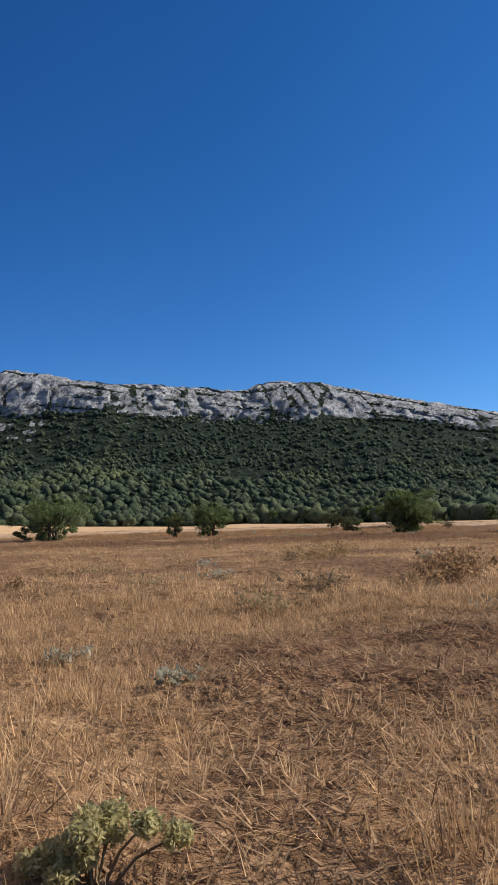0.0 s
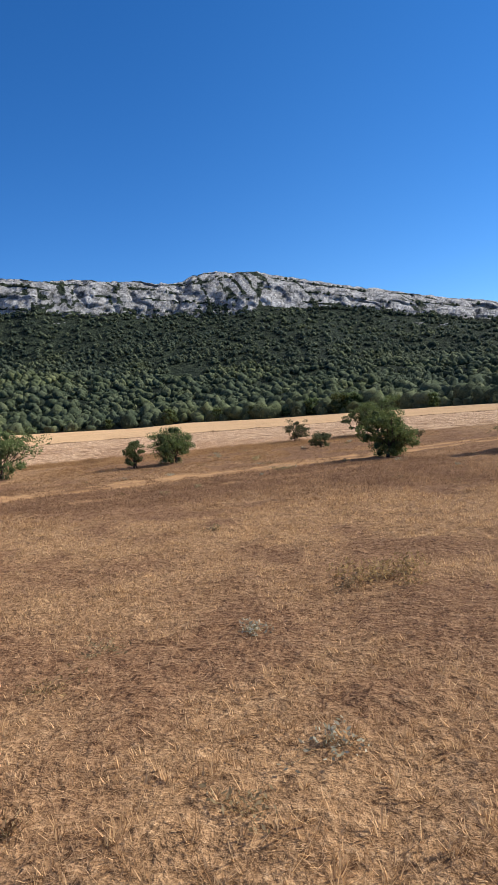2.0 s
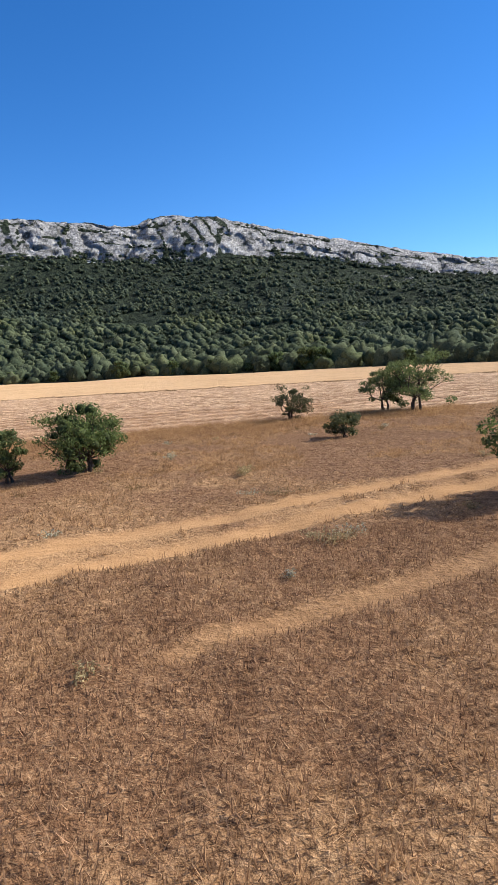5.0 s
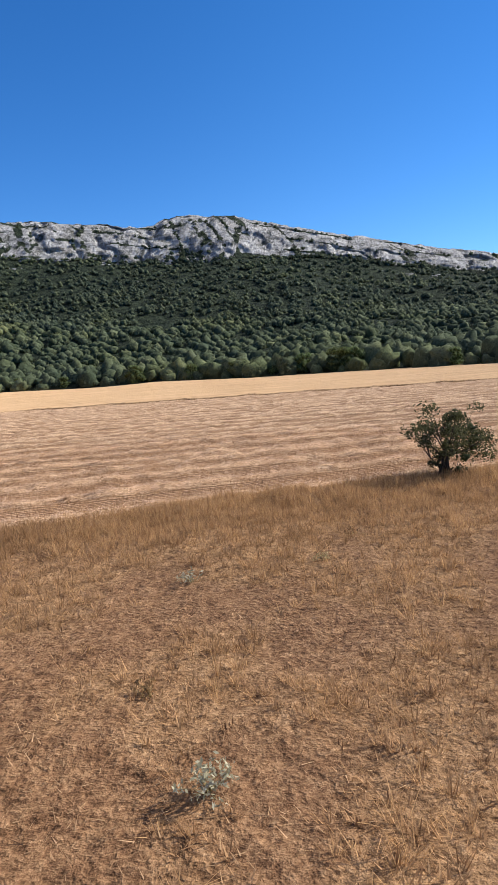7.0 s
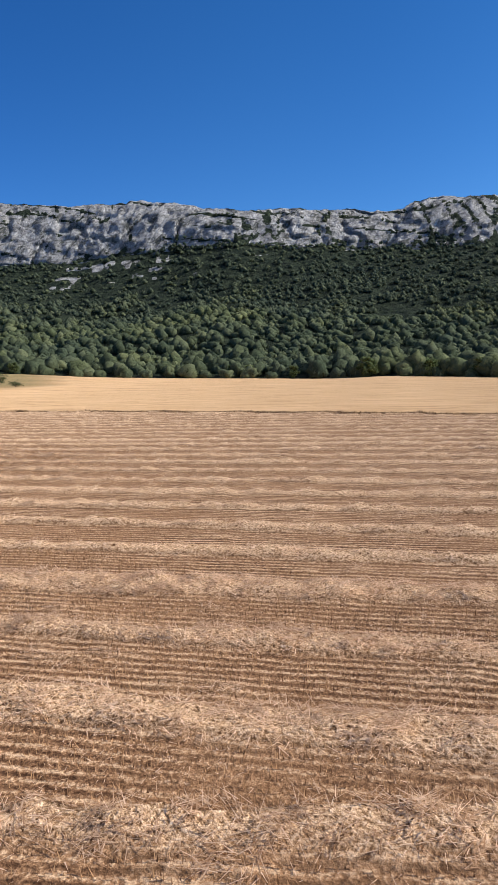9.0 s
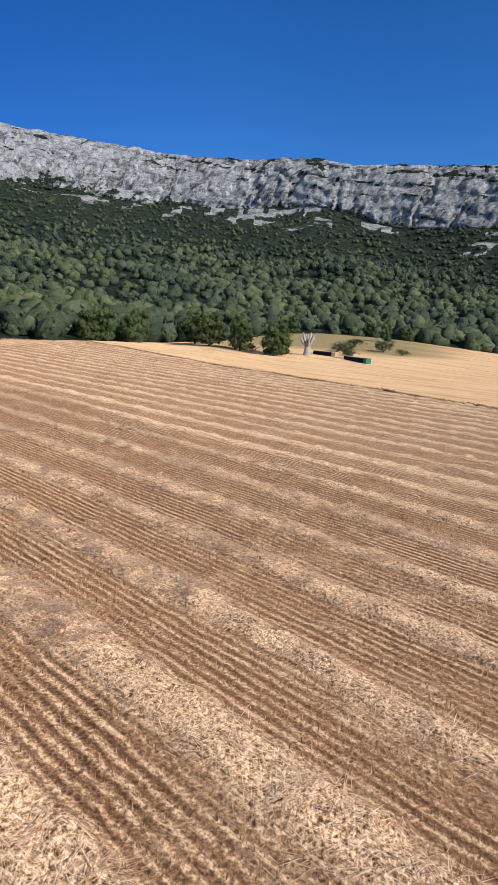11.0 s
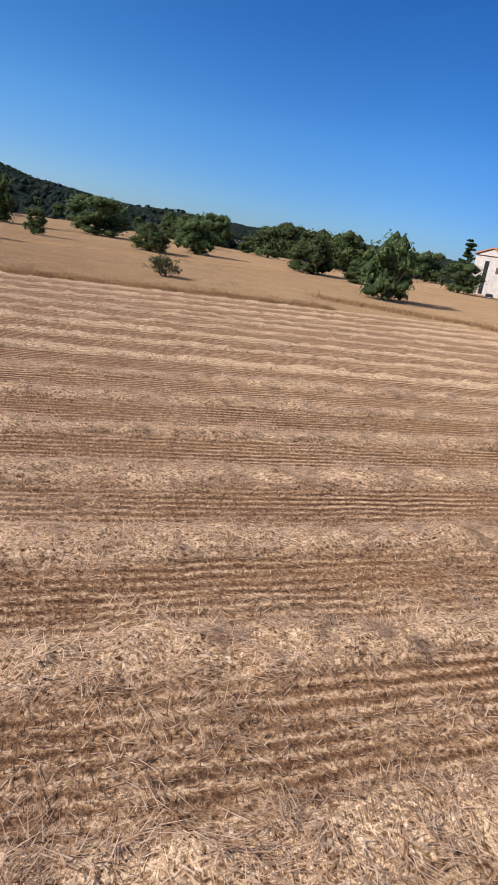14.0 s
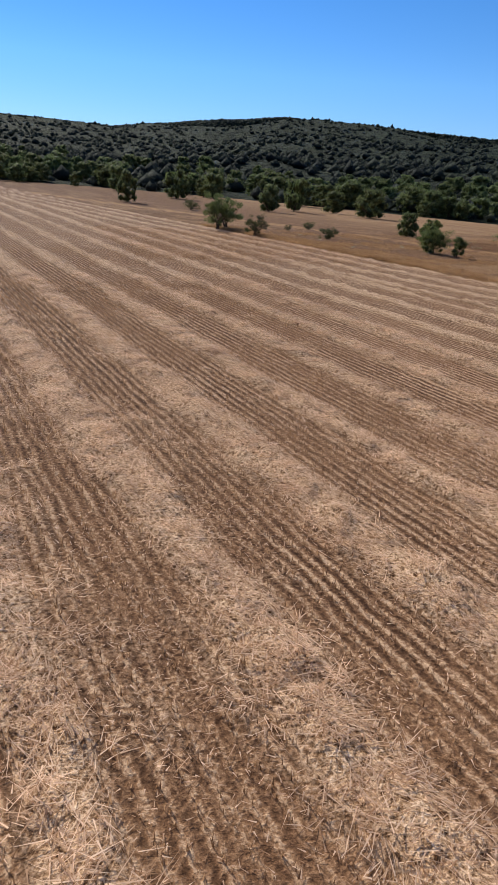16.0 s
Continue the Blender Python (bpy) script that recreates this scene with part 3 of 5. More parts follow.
def tube(path, radii, sides=6):
    """A tapered tube along points; returns vertices and quads."""
    path, verts = np.asarray(path, float), []
    for i, p in enumerate(path):
        d = path[min(i + 1, len(path) - 1)] - path[max(i - 1, 0)]
        d = d / (np.linalg.norm(d) + 1e-9)
        a = np.cross(d, (0.31, 0.95, 0.05))
        a = a / (np.linalg.norm(a) + 1e-9)
        b = np.cross(d, a)
        t = np.linspace(0, 2 * np.pi, sides, endpoint=False)[:, None]
        verts.append(p + radii[i] * (np.cos(t) * a + np.sin(t) * b))
    faces = []
    for i in range(len(path) - 1):
        for j in range(sides):
            k = (j + 1) % sides
            faces.append((i * sides + j, i * sides + k, (i + 1) * sides + k, (i + 1) * sides + j))
    return np.concatenate(verts), np.array(faces)


def joined(pieces):
    verts, faces, at = [], [], 0
    for v, f in pieces:
        verts.append(v)
        faces.append(np.asarray(f) + at)
        at += len(v)
    return np.concatenate(verts), np.concatenate(faces)


def blades(at, height, width, lean, rng, turn=None):
    """Thin standing or lying stalks, one triangle each."""
    n = len(at)
    b = rng.uniform(0, 2 * np.pi, n) if turn is None else turn
    a = b + np.pi / 2 + rng.normal(0, 0.25, n)
    side = np.stack([np.cos(a), np.sin(a), np.zeros(n)], 1) * (width / 2)[:, None]
    tip = np.stack([np.cos(b) * np.sin(lean), np.sin(b) * np.sin(lean), np.cos(lean)], 1) * height[:, None]
    verts = np.stack([at - side, at + side, at + tip], 1).reshape(-1, 3)
    return verts, np.arange(3 * n).reshape(-1, 3)


# ---- the ground ----
def stretched(spans, far_lo, far_hi, grow=1.16):
    """Grid lines: spans of (from, to, step), then ever wider steps out to the horizon."""
    out = []
    for lo, hi, step in spans:
        out += list(np.linspace(lo, hi, max(2, round((hi - lo) / step) + 1)))[bool(out):]
    s = spans[-1][2]
    while out[-1] < far_hi:
        s *= grow
        out.append(out[-1] + s)
    s = spans[0][2]
    while out[0] > far_lo:
        s *= grow
        out.insert(0, out[0] - s)
    return np.array(out)


gx = stretched([(-96, -66, 0.7), (-66, 8, 0.34), (8, 28, 0.6)], -4200, 4200)
gy = stretched([(14, 26, 0.2), (26, 74, 0.35), (74, 116, 0.165), (116, 148, 0.33)], -4200, 4200)
GX, GY = np.meshgrid(gx, gy)
GZ = ground_height(GX, GY)
ground_mesh = mesh_of("ground", np.stack([GX, GY, GZ], -1).reshape(-1, 3), grid_faces(len(gy), len(gx)), GROUND, True)
g_r = np.hypot(GX - CENTRE[0], GY - CENTRE[1])
g_stub = stubble_mask(GX, GY) * (g_r < 400)
g_sw = swath_mask(GX, GY)
add_attribute(ground_mesh, "stubble", g_stub)
add_attribute(ground_mesh, "grass", grass_cover(GX, GY))
add_attribute(ground_mesh, "straw", g_sw * g_stub)
add_attribute(ground_mesh, "across", field_coords(GX, GY)[1])
add_attribute(ground_mesh, "track", track_mask(GX, GY) * (g_r < 90) * (1 - g_stub))
g_pale = smooth(0.3, 0.9, GY - north_edge(GX)) * (GX > WEST_EDGE(GY)) * (1 - smooth(0, 3, GY - 330))
g_az = bearing(GX, GY)
clearing = smooth(34, 37, g_az) * (1 - smooth(51, 54, g_az)) * smooth(0.66, 0.70, g_r / WOOD_NEAR(g_az))
g_pale = g_pale * (1 - 0.85 * clearing)
g_pale = np.maximum(g_pale, 0.6 * g_stub * (1 - smooth(6, 17, GX - WEST_EDGE(GY))) * (GX > WEST_EDGE(GY)))
add_attribute(ground_mesh, "green", 0.85 * clearing)
g_far = (1 - g_stub) * np.maximum(0.3 * smooth(-24, -55, GX), 0.25 * smooth(66, 36, GY) * np.maximum(smooth(8, 40, GX), smooth(-8, -36, GX))) * (0.7 + 0.6 * fbm(GX * 0.12, GY * 0.12, 0, 99, 3))
add_attribute(ground_mesh, "pale", np.maximum(g_pale, g_far * (g_r < 500)))
g_west = smooth(1.5, 2.5, WEST_EDGE(GY) - GX) * smooth(-0.5, 0.5, GY - (62 - 0.1 * (GX + 90) + 0.6 * (GX + 90) * (GX < -90)))
add_attribute(ground_mesh, "fallow", g_west)
tagged(new("ground", ground_mesh), "flat dry plain of grass, harvested stubble and bare earth", "ground", kind="structure")


# ---- mountain and hills all round the plain ----
def profile(az):
    """Points of the slope from the wood's edge over the cliff's foot to the crest, for bearings az: radius, height, plants."""
    far, top, foot = SKY_FAR(az), sky_top(az), CLIFF_FOOT(az)
    near, base = WOOD_NEAR(az) - 14, WOOD_BASE(az)
    back = np.interp(az, [-40, 66, 84, 118, 126, 320], [70, 70, 130, 130, 90, 90])
    steep = np.clip((az - 74) / 8, 0, 1) * np.clip((120 - az) / 4, 0, 1)
    return near, base, far, top, foot, back, steep


AZ = np.concatenate([np.arange(-40, 122, 0.14), np.arange(122, 320, 0.4)])
S = np.concatenate([np.linspace(0, 1, 34)[:-1], np.linspace(1, 2, 44), np.linspace(2, 3, 6)[1:]])
AZg, Sg = np.meshgrid(AZ, S)
near, base, far, top, foot, back, steep = profile(AZg)
s1, s2, s3 = np.clip(Sg, 0, 1), np.clip(Sg - 1, 0, 1), np.clip(Sg - 2, 0, 1)
foot_r = far - back
R = near + (foot_r - near) * s1
Z = base - 1.5 + 1.5 * smooth(0, 0.03, s1) + (foot - base) * (0.35 * s1 + 0.65 * s1**1.9)
wall = s2**0.8
R = R + back * (0.42 * smooth(0.0, 1.0, s2) + 0.58 * s2**2.2)
Z = Z + (top - foot) * (0.18 * s2 + 0.82 * smooth(0.02, 0.96, s2))
R = R + s3 * 420
Z = Z * (1 - 0.35 * s3) - 2 * s3
dirx, diry = -np.sin(np.radians(AZg)), np.cos(np.radians(AZg))
X, Y = CENTRE[0] + R * dirx, CENTRE[1] + R * diry
cliffy = smooth(-45, -20, AZg) * (1 - smooth(118, 124, AZg))
WAVES = 24.0


def plants_at(az, s, x, y, z):
    """How far the slope is overgrown: bare rock below about 0.5. Trees climb gullies and ledges, and slabs show below the cliff's foot."""
    wide = fbm(x * 0.013, y * 0.013, z * 0.02, 101, 4) - 0.5
    fine = fbm(x * 0.045, y * 0.045, z * 0.06, 105, 3) - 0.5
    above = 0.66 - 0.56 * smooth(0.98, 1.34, s) + 1.1 * wide * (1 - 0.6 * smooth(1.4, 1.8, s)) + 0.5 * fine
    below = 1.3 - 0.60 * smooth(0.72, 1.0, s) + 0.9 * wide * smooth(0.6, 0.85, s)
    slabs = smooth(0.53, 0.60, fbm((x + y) * 0.035 - z * 0.03, z * 0.11, 0, 88, 4)) * smooth(0.60, 0.78, s) * (0.55 + 0.45 * smooth(20, 28, az) * (1 - smooth(52, 58, az)))
    p = np.where(s < 1, below - 0.75 * slabs, above)
    level = x + y
    lean = np.abs(fbm((0.80 * level - 0.60 * z) * 0.032, (0.60 * level + 0.80 * z) * 0.010, 0, 110, 4) - 0.5)
    p = p + (0.35 + 0.5 * smooth(80, 88, az)) * (1 - smooth(0.010, 0.042 + 0.022 * smooth(80, 88, az), lean)) * smooth(1.0, 1.15, s)
    tread = (z / 15.0 + 0.012 * level + 2.2 * fbm(x * 0.012, y * 0.012, z * 0.010, 51, 3)) % 1.0
    p = p + 0.7 * (1 - smooth(0.08, 0.22, tread)) * smooth(0.45, 0.6, fbm(level * 0.02, z * 0.05, 0, 114, 2)) * smooth(1.1, 1.3, s)
    west = smooth(80, 88, az) * (1 - smooth(112, 117, az))
    p = p - 0.16 * west * smooth(1.0, 1.1, s) + 0.4 * smooth(72, 80, az) * (1 - smooth(84, 90, az)) * (1 - smooth(1.3, 1.6, s))
    p = p + 0.6 * smooth(115.3, 117.3, az) - 0.14 * (1 - smooth(-12, -5, az)) * smooth(1.0, 1.1, s)
    return np.where(az > 121, 1.10 - 0.16 * smooth(0.3, 0.6, s) * (1 - smooth(222, 235, az)), p) + 0.5 * smooth(2.0, 2.3, s)


n1 = fbm(X * 0.012, Y * 0.012, Z * 0.010, 51, 5) - 0.5
n2 = fbm(X * 0.05, Y * 0.05, Z * 0.03, 57, 4) - 0.5
on_cliff = smooth(0.95, 1.12, Sg) * (1 - smooth(1.9, 2.05, Sg)) * cliffy
level = X + Y
lean = np.abs(fbm((0.80 * level - 0.60 * Z) * 0.032, (0.60 * level + 0.80 * Z) * 0.010, 0, 110, 4) - 0.5)
rib = np.abs(fbm(X * 0.022, Y * 0.022, Z * 0.008, 69, 4) - 0.5)
step = (Z / 15.0 + 0.012 * level + 2.2 * fbm(X * 0.012, Y * 0.012, Z * 0.010, 51, 3)) % 1.0
sharp = np.abs(fbm(X * 0.07, Y * 0.07, Z * 0.06, 66, 4) - 0.5)
push = 24 * n1 + 5 * n2 - 5 * (1 - smooth(0, 0.04, rib)) - 3 * smooth(78, 88, AZg) * (1 - smooth(0, 0.03, lean)) + 1.6 * (smooth(0.0, 0.12, step) - step) - 7 * sharp + 6 * (fbm(X * 0.19, Y * 0.19, Z * 0.19, 67, 3) - 0.5)
push = push * on_cliff
rough_slope = smooth(0.05, 0.3, Sg) * (1 - smooth(0.95, 1.1, Sg)) * (WAVES * n1)
plants = plants_at(AZg, Sg, X, Y, Z)
X, Y = X - dirx * push, Y - diry * push
crest = smooth(1.5, 2.0, Sg) * (1 - smooth(2.0, 2.4, Sg)) * (2 * n2 + 2.6 * (fbm(AZg * 2.3, 0, 0, 63, 4) - 0.5)) * (0.35 + 0.65 * cliffy)
Z = Z + rough_slope + on_cliff * 3 * n2 + crest
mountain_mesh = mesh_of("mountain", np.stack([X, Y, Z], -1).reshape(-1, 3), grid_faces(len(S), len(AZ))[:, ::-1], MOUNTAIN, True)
add_attribute(mountain_mesh, "plants", plants)
tagged(new("mountain", mountain_mesh), "long limestone ridge with grey cliffs above wooded slopes and low scrubby hills", "mountain", kind="structure")


def slope_at(az, s):
    """Place on the slope for bearing and share of the way up: 1 at the cliff's foot, 2 on the crest."""
    near, base, far, top, foot, back, _ = profile(az)
    s1, s2 = np.clip(s, 0, 1), np.clip(s - 1, 0, 1)
    r = near + (far - back - near) * s1 + back * (0.42 * smooth(0.0, 1.0, s2) + 0.58 * s2**2.2)
    x, y = CENTRE[0] - np.sin(np.radians(az)) * r, CENTRE[1] + np.cos(np.radians(az)) * r
    z = base - 1.5 + 1.5 * smooth(0, 0.03, s1) + (foot - base) * (0.35 * s1 + 0.65 * s1**1.9) + (top - foot) * (0.18 * s2 + 0.82 * smooth(0.02, 0.96, s2))
    n1 = fbm(x * 0.012, y * 0.012, z * 0.010, 51, 5) - 0.5
    return x, y, z + smooth(0.05, 0.3, s) * WAVES * n1 * (1 - smooth(0.95, 1.1, s)), r


# ---- far woods: lumpy crowns over the slopes ----
def ico(level):
    bm = bmesh.new()
    bmesh.ops.create_icosphere(bm, subdivisions=level, radius=1)
    v = np.array([p.co for p in bm.verts])
    f = np.array([[p.index for p in q.verts] for q in bm.faces])
    bm.free()
    return v, f


OCTA = (np.array([(1, 0, 0), (-1, 0, 0), (0, 1, 0), (0, -1, 0), (0, 0, 1), (0, 0, -1)], float), np.array([(0, 2, 4), (2, 1, 4), (1, 3, 4), (3, 0, 4), (2, 0, 5), (1, 2, 5), (3, 1, 5), (0, 3, 5)]))


def crowns(name, label, x, y, z, rad, tall, level, rng, category="wood", sprays=0, spray=0.5, mat=None):
    v, f = ico(level) if level else OCTA
    n = len(x)
    a = rng.uniform(0, 2 * np.pi, n)
    ca, sa = np.cos(a)[:, None], np.sin(a)[:, None]
    P = np.stack([v[None, :, 0] * ca - v[None, :, 1] * sa, v[None, :, 0] * sa + v[None, :, 1] * ca, np.broadcast_to(v[None, :, 2], (n, len(v)))], -1)
    seed = rng.uniform(0, 500, n)[:, None]
    lump = (0.52 if level else 0.72) + (0.98 if level else 0.55) * vnoise(P[..., 0] * 2.1 + seed, P[..., 1] * 2.1, P[..., 2] * 2.1 + seed, 71)
    lump = lump * (0.80 + 0.40 * rng.random(lump.shape))
    P = P * lump[..., None]
    P[..., 2] = np.maximum(P[..., 2], -0.75)
    P = P * np.stack([rad, rad, tall], 1)[:, None, :] * (0.92 if sprays else 1.0)
    P = P + np.stack([x, y, z + tall * 0.7], 1)[:, None, :]
    F = (f[None] + (np.arange(n) * len(v))[:, None, None]).reshape(-1, 3)
    P = P.reshape(-1, 3)
    if sprays:
        k = np.repeat(np.arange(n), sprays)
        d = rng.normal(size=(len(k), 3))
        d /= np.linalg.norm(d, axis=1)[:, None]
        d[:, 2] = np.abs(d[:, 2]) * 1.0 - 0.25
        c = d * np.stack([rad, rad, tall], 1)[k] * rng.uniform(0.80, 1.18, len(k))[:, None] + np.stack([x, y, z + tall * 0.7], 1)[k]
        u = np.cross(d, rng.normal(size=d.shape)) + 0.35 * rng.normal(size=d.shape)
        u /= np.linalg.norm(u, axis=1)[:, None]
        w = np.cross(d, u) + 0.3 * rng.normal(size=d.shape)
        ln = (spray * np.sqrt(rad[k] / 2.5) * rng.uniform(0.6, 1.4, len(k)))[:, None]
        T = np.stack([c - u * ln - w * ln * 0.6, c + u * ln - w * ln * 0.6, c + w * ln], 1).reshape(-1, 3)
        F = np.concatenate([F, np.arange(len(T)).reshape(-1, 3) + len(P)])
        P = np.concatenate([P, T])
    ob = new(name, mesh_of(name, P, F, mat or WOOD, True))
    return tagged(ob, label, category, kind="stuff")


rng = np.random.default_rng(4)


def scatter_wood(az0, az1, s0, s1, count, power):
    az = rng.uniform(az0, az1, count)
    s = s0 + (s1 - s0) * rng.random(count) ** power
    return az, s


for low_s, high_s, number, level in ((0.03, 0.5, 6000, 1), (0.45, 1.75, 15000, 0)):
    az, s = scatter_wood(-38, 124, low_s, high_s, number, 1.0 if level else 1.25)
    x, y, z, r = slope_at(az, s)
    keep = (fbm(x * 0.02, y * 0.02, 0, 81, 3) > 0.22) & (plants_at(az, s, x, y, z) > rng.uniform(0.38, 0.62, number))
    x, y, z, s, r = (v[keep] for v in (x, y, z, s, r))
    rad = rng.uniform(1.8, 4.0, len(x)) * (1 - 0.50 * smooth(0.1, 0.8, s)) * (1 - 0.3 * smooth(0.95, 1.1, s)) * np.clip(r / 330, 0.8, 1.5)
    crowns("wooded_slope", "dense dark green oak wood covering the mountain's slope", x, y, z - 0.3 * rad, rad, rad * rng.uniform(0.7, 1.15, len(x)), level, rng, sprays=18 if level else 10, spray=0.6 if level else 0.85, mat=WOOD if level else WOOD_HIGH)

az, s = scatter_wood(-38, 124, 0.0, 0.12, 1000, 0.8)
x, y, z, r = slope_at(az, np.clip(s, 0.012, 1))
rad = rng.uniform(1.7, 3.7, len(x))
crowns("wood_edge", "leafy green oak wood along the far side of the fields", x, y, z - 0.5, rad, rad * rng.uniform(0.85, 1.3, len(x)), 2, rng, sprays=60, spray=0.42)

az, s = scatter_wood(124, 285, 0.02, 1.98, 9500, 1.0)
more = scatter_wood(224, 285, 0.1, 1.98, 3500, 1.0)
az, s = np.concatenate([az, more[0]]), np.concatenate([s, more[1]])
x, y, z, r = slope_at(az, s)
keep = (az < 175) | (az > 228) | (fbm(x * 0.02, y * 0.02, 0, 83, 3) > 0.30)
x, y, z, s, r, az = (v[keep] for v in (x, y, z, s, r, az))
rad = rng.uniform(1.2, 2.6, len(x)) * (1 - 0.3 * smooth(0.3, 1.0, s)) * (1 + 0.5 * smooth(222, 236, az))
crowns("scrub_hill", "dark evergreen scrub with stunted oaks over low hills", x, y, z - 0.3 * rad, rad, rad * rng.uniform(0.6, 0.95, len(x)), 0, rng, sprays=9, spray=0.65, mat=WOOD_HILL)


# pale rock outcrops on the southern hill
az, s = rng.uniform(186, 226, 90), rng.uniform(0.35, 1.3, 90)
x, y, z, r = slope_at(az, s)
rad = rng.uniform(0.5, 1.5, 90)
rocks = crowns("rock_outcrops", "pale limestone boulders showing between the scrub", x, y, z + 0.5, rad * 1.5, rad * 0.7, 2, rng, "rock")
rocks.data.materials[0] = GREY_ROCK


# ---- trees with trunks, limbs and leaves ----
def leaves(centres, radii, count, size, rng, flat=0.75, shell=False):
    """Small kite-shaped leaf sprays round cluster centres: two triangles each."""
    k = rng.integers(0, len(centres), count)
    d = rng.normal(size=(count, 3))
    d = d / np.linalg.norm(d, axis=1)[:, None] * rng.random((count, 1)) ** 0.45
    d[:, 2] *= flat
    c = centres[k] + d * radii[k][:, None]
    u = rng.normal(size=(count, 3))
    if shell:
        d /= np.linalg.norm(d, axis=1)[:, None]
        c = centres[k] + d * (radii[k] * rng.uniform(0.7, 1.15, count))[:, None] * (1, 1, flat)
        u = np.cross(d, u) + 0.45 * rng.normal(size=(count, 3))
    u /= np.linalg.norm(u, axis=1)[:, None]
    w = np.cross(u, d + 0.45 * rng.normal(size=(count, 3))) if shell else np.cross(u, rng.normal(size=(count, 3)))
    w /= np.linalg.norm(w, axis=1)[:, None]
    ln = size * rng.uniform(0.6, 1.4, (count, 1))
    q = np.stack([c - u * ln, c - w * ln * 0.42 + u * ln * 0.1, c + u * ln, c + w * ln * 0.42 + u * ln * 0.1], 1).reshape(-1, 3)
    i = np.arange(count)[:, None] * 4
    return q, (i + np.arange(4)).astype(int)


def tree_meshes(name, h, w, rng, leaf_mat, count, size, trunk=0.3, stems=1, low=0.18, gap=0.35, lean=0.0, clusters=26, core=0.0, dense=False, limbs=0, inner=1):
    """Trunk with limbs, and crown, of a tree or bush h high and w wide with its foot at the origin."""
    pieces, tips = [], []
    for sidx in range(stems):
        a = rng.uniform(0, 2 * np.pi)
        off = np.array([np.cos(a), np.sin(a), 0]) * (0.0 if stems == 1 else w * 0.06)
        fork = off + np.array([lean * h * 0.3 + rng.normal() * 0.03 * w, rng.normal() * 0.03 * w, h * trunk])
        r0 = 0.035 * h * (1.0 if stems == 1 else 0.7)
        mid = (off + fork) / 2 + rng.normal(size=3) * 0.02 * w
        pieces.append(tube([off - (0, 0, 0.15), off + (0, 0, 0.05 * h), mid, fork], [r0 * 1.5, r0 * 1.1, r0 * 0.9, r0 * 0.75], 8))
        for b in range(limbs or (3 if dense else 7 if stems == 1 else 4)):
            a = rng.uniform(0, 2 * np.pi)
            el = rng.uniform(0.25, 1.25)
            reach = 0.5 * w * rng.uniform(0.65, 1.02) * np.cos(el * 0.8)
            end = fork + np.array([np.cos(a) * reach + lean * h * 0.3, np.sin(a) * reach, (h - fork[2]) * rng.uniform(0.45, 0.92) * np.sin(el * 0.9 + 0.35)])
            knee = fork + (end - fork) * 0.5 + rng.normal(size=3) * 0.05 * w - (0, 0, 0.04 * h)
            pieces.append(tube([fork, knee, end], [r0 * 0.55, r0 * 0.36, r0 * 0.14], 6))
            tips.append(end)
            for c in range(0 if dense and not limbs else 3):
                twig = knee + (end - knee) * rng.uniform(0.2, 0.9) + rng.normal(size=3) * 0.13 * w
                pieces.append(tube([knee, (knee + twig) / 2 + rng.normal(size=3) * 0.02 * w, twig], [r0 * 0.26, r0 * 0.17, r0 * 0.07], 5))
                tips.append(twig)
    cen = []
    while len(cen) < clusters and dense:
        q = rng.uniform(0.07, 0.9)
        a, reach = rng.uniform(0, 2 * np.pi), 0.40 * w * math.sqrt(max(0.05, 1 - ((q - 0.42) / 0.56) ** 2)) * math.sqrt(rng.random())
        cen.append(np.array([np.cos(a) * reach, np.sin(a) * reach, q * h]))
    while len(cen) < clusters:
        p = rng.normal(size=3)
        p = p / np.linalg.norm(p) * rng.random() ** 0.4
        p = np.array([p[0] * 0.43 * w + lean * h * 0.35, p[1] * 0.43 * w, h * (low + 0.5 * (1 - low)) + p[2] * 0.43 * h * (1 - low)])
        cen.append(p)
    cen = np.array(cen).reshape(-1, 3) if dense and not limbs else np.concatenate([np.array(cen).reshape(-1, 3), np.array(tips)])
    rad = rng.uniform(0.10, 0.19, len(cen)) * min(w, h * 1.3) * (1.25 - gap)
    if dense:
        rad = rad * 0.85
    q, f = leaves(cen, rad, count, size, rng, shell=dense)
    f = f[:, [1, 2, 3]] if dense and not limbs else np.concatenate([f[:, [0, 1, 2]], f[:, [0, 2, 3]]])
    q[:, 2] = np.maximum(q[:, 2], 0.02)
    v, tf = joined(pieces)
    made = [mesh_of(name + "_trunk", v, tf, BARK, True), mesh_of(name + "_crown", q, f, leaf_mat)]
    # lumps inside the crown, coloured darker than the leaves to paint its shade
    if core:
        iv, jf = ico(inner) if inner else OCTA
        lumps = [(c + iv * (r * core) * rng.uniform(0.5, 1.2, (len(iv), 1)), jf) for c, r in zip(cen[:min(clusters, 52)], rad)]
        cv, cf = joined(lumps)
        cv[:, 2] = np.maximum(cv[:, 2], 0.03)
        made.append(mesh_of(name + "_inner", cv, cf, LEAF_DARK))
    return made


def tree_thing(name, meshes, x, y, label, category, group="", turn=0.0, scale=1.0, base=None):
    z = float(ground_height(np.array(x), np.array(y))) if base is None else base
    root = new(name)
    root.matrix_basis = pose(x, y, z - 0.02, 0, 0, turn) @ Matrix.Scale(scale, 4)
    part("trunk", meshes[0], None, root)
    part("crown", meshes[1], None, root)
    if len(meshes) > 2:
        part("inner_foliage", meshes[2], None, root, "inner foliage lumps with shade painted in as dark green")
    return tagged(root, label, category, group)


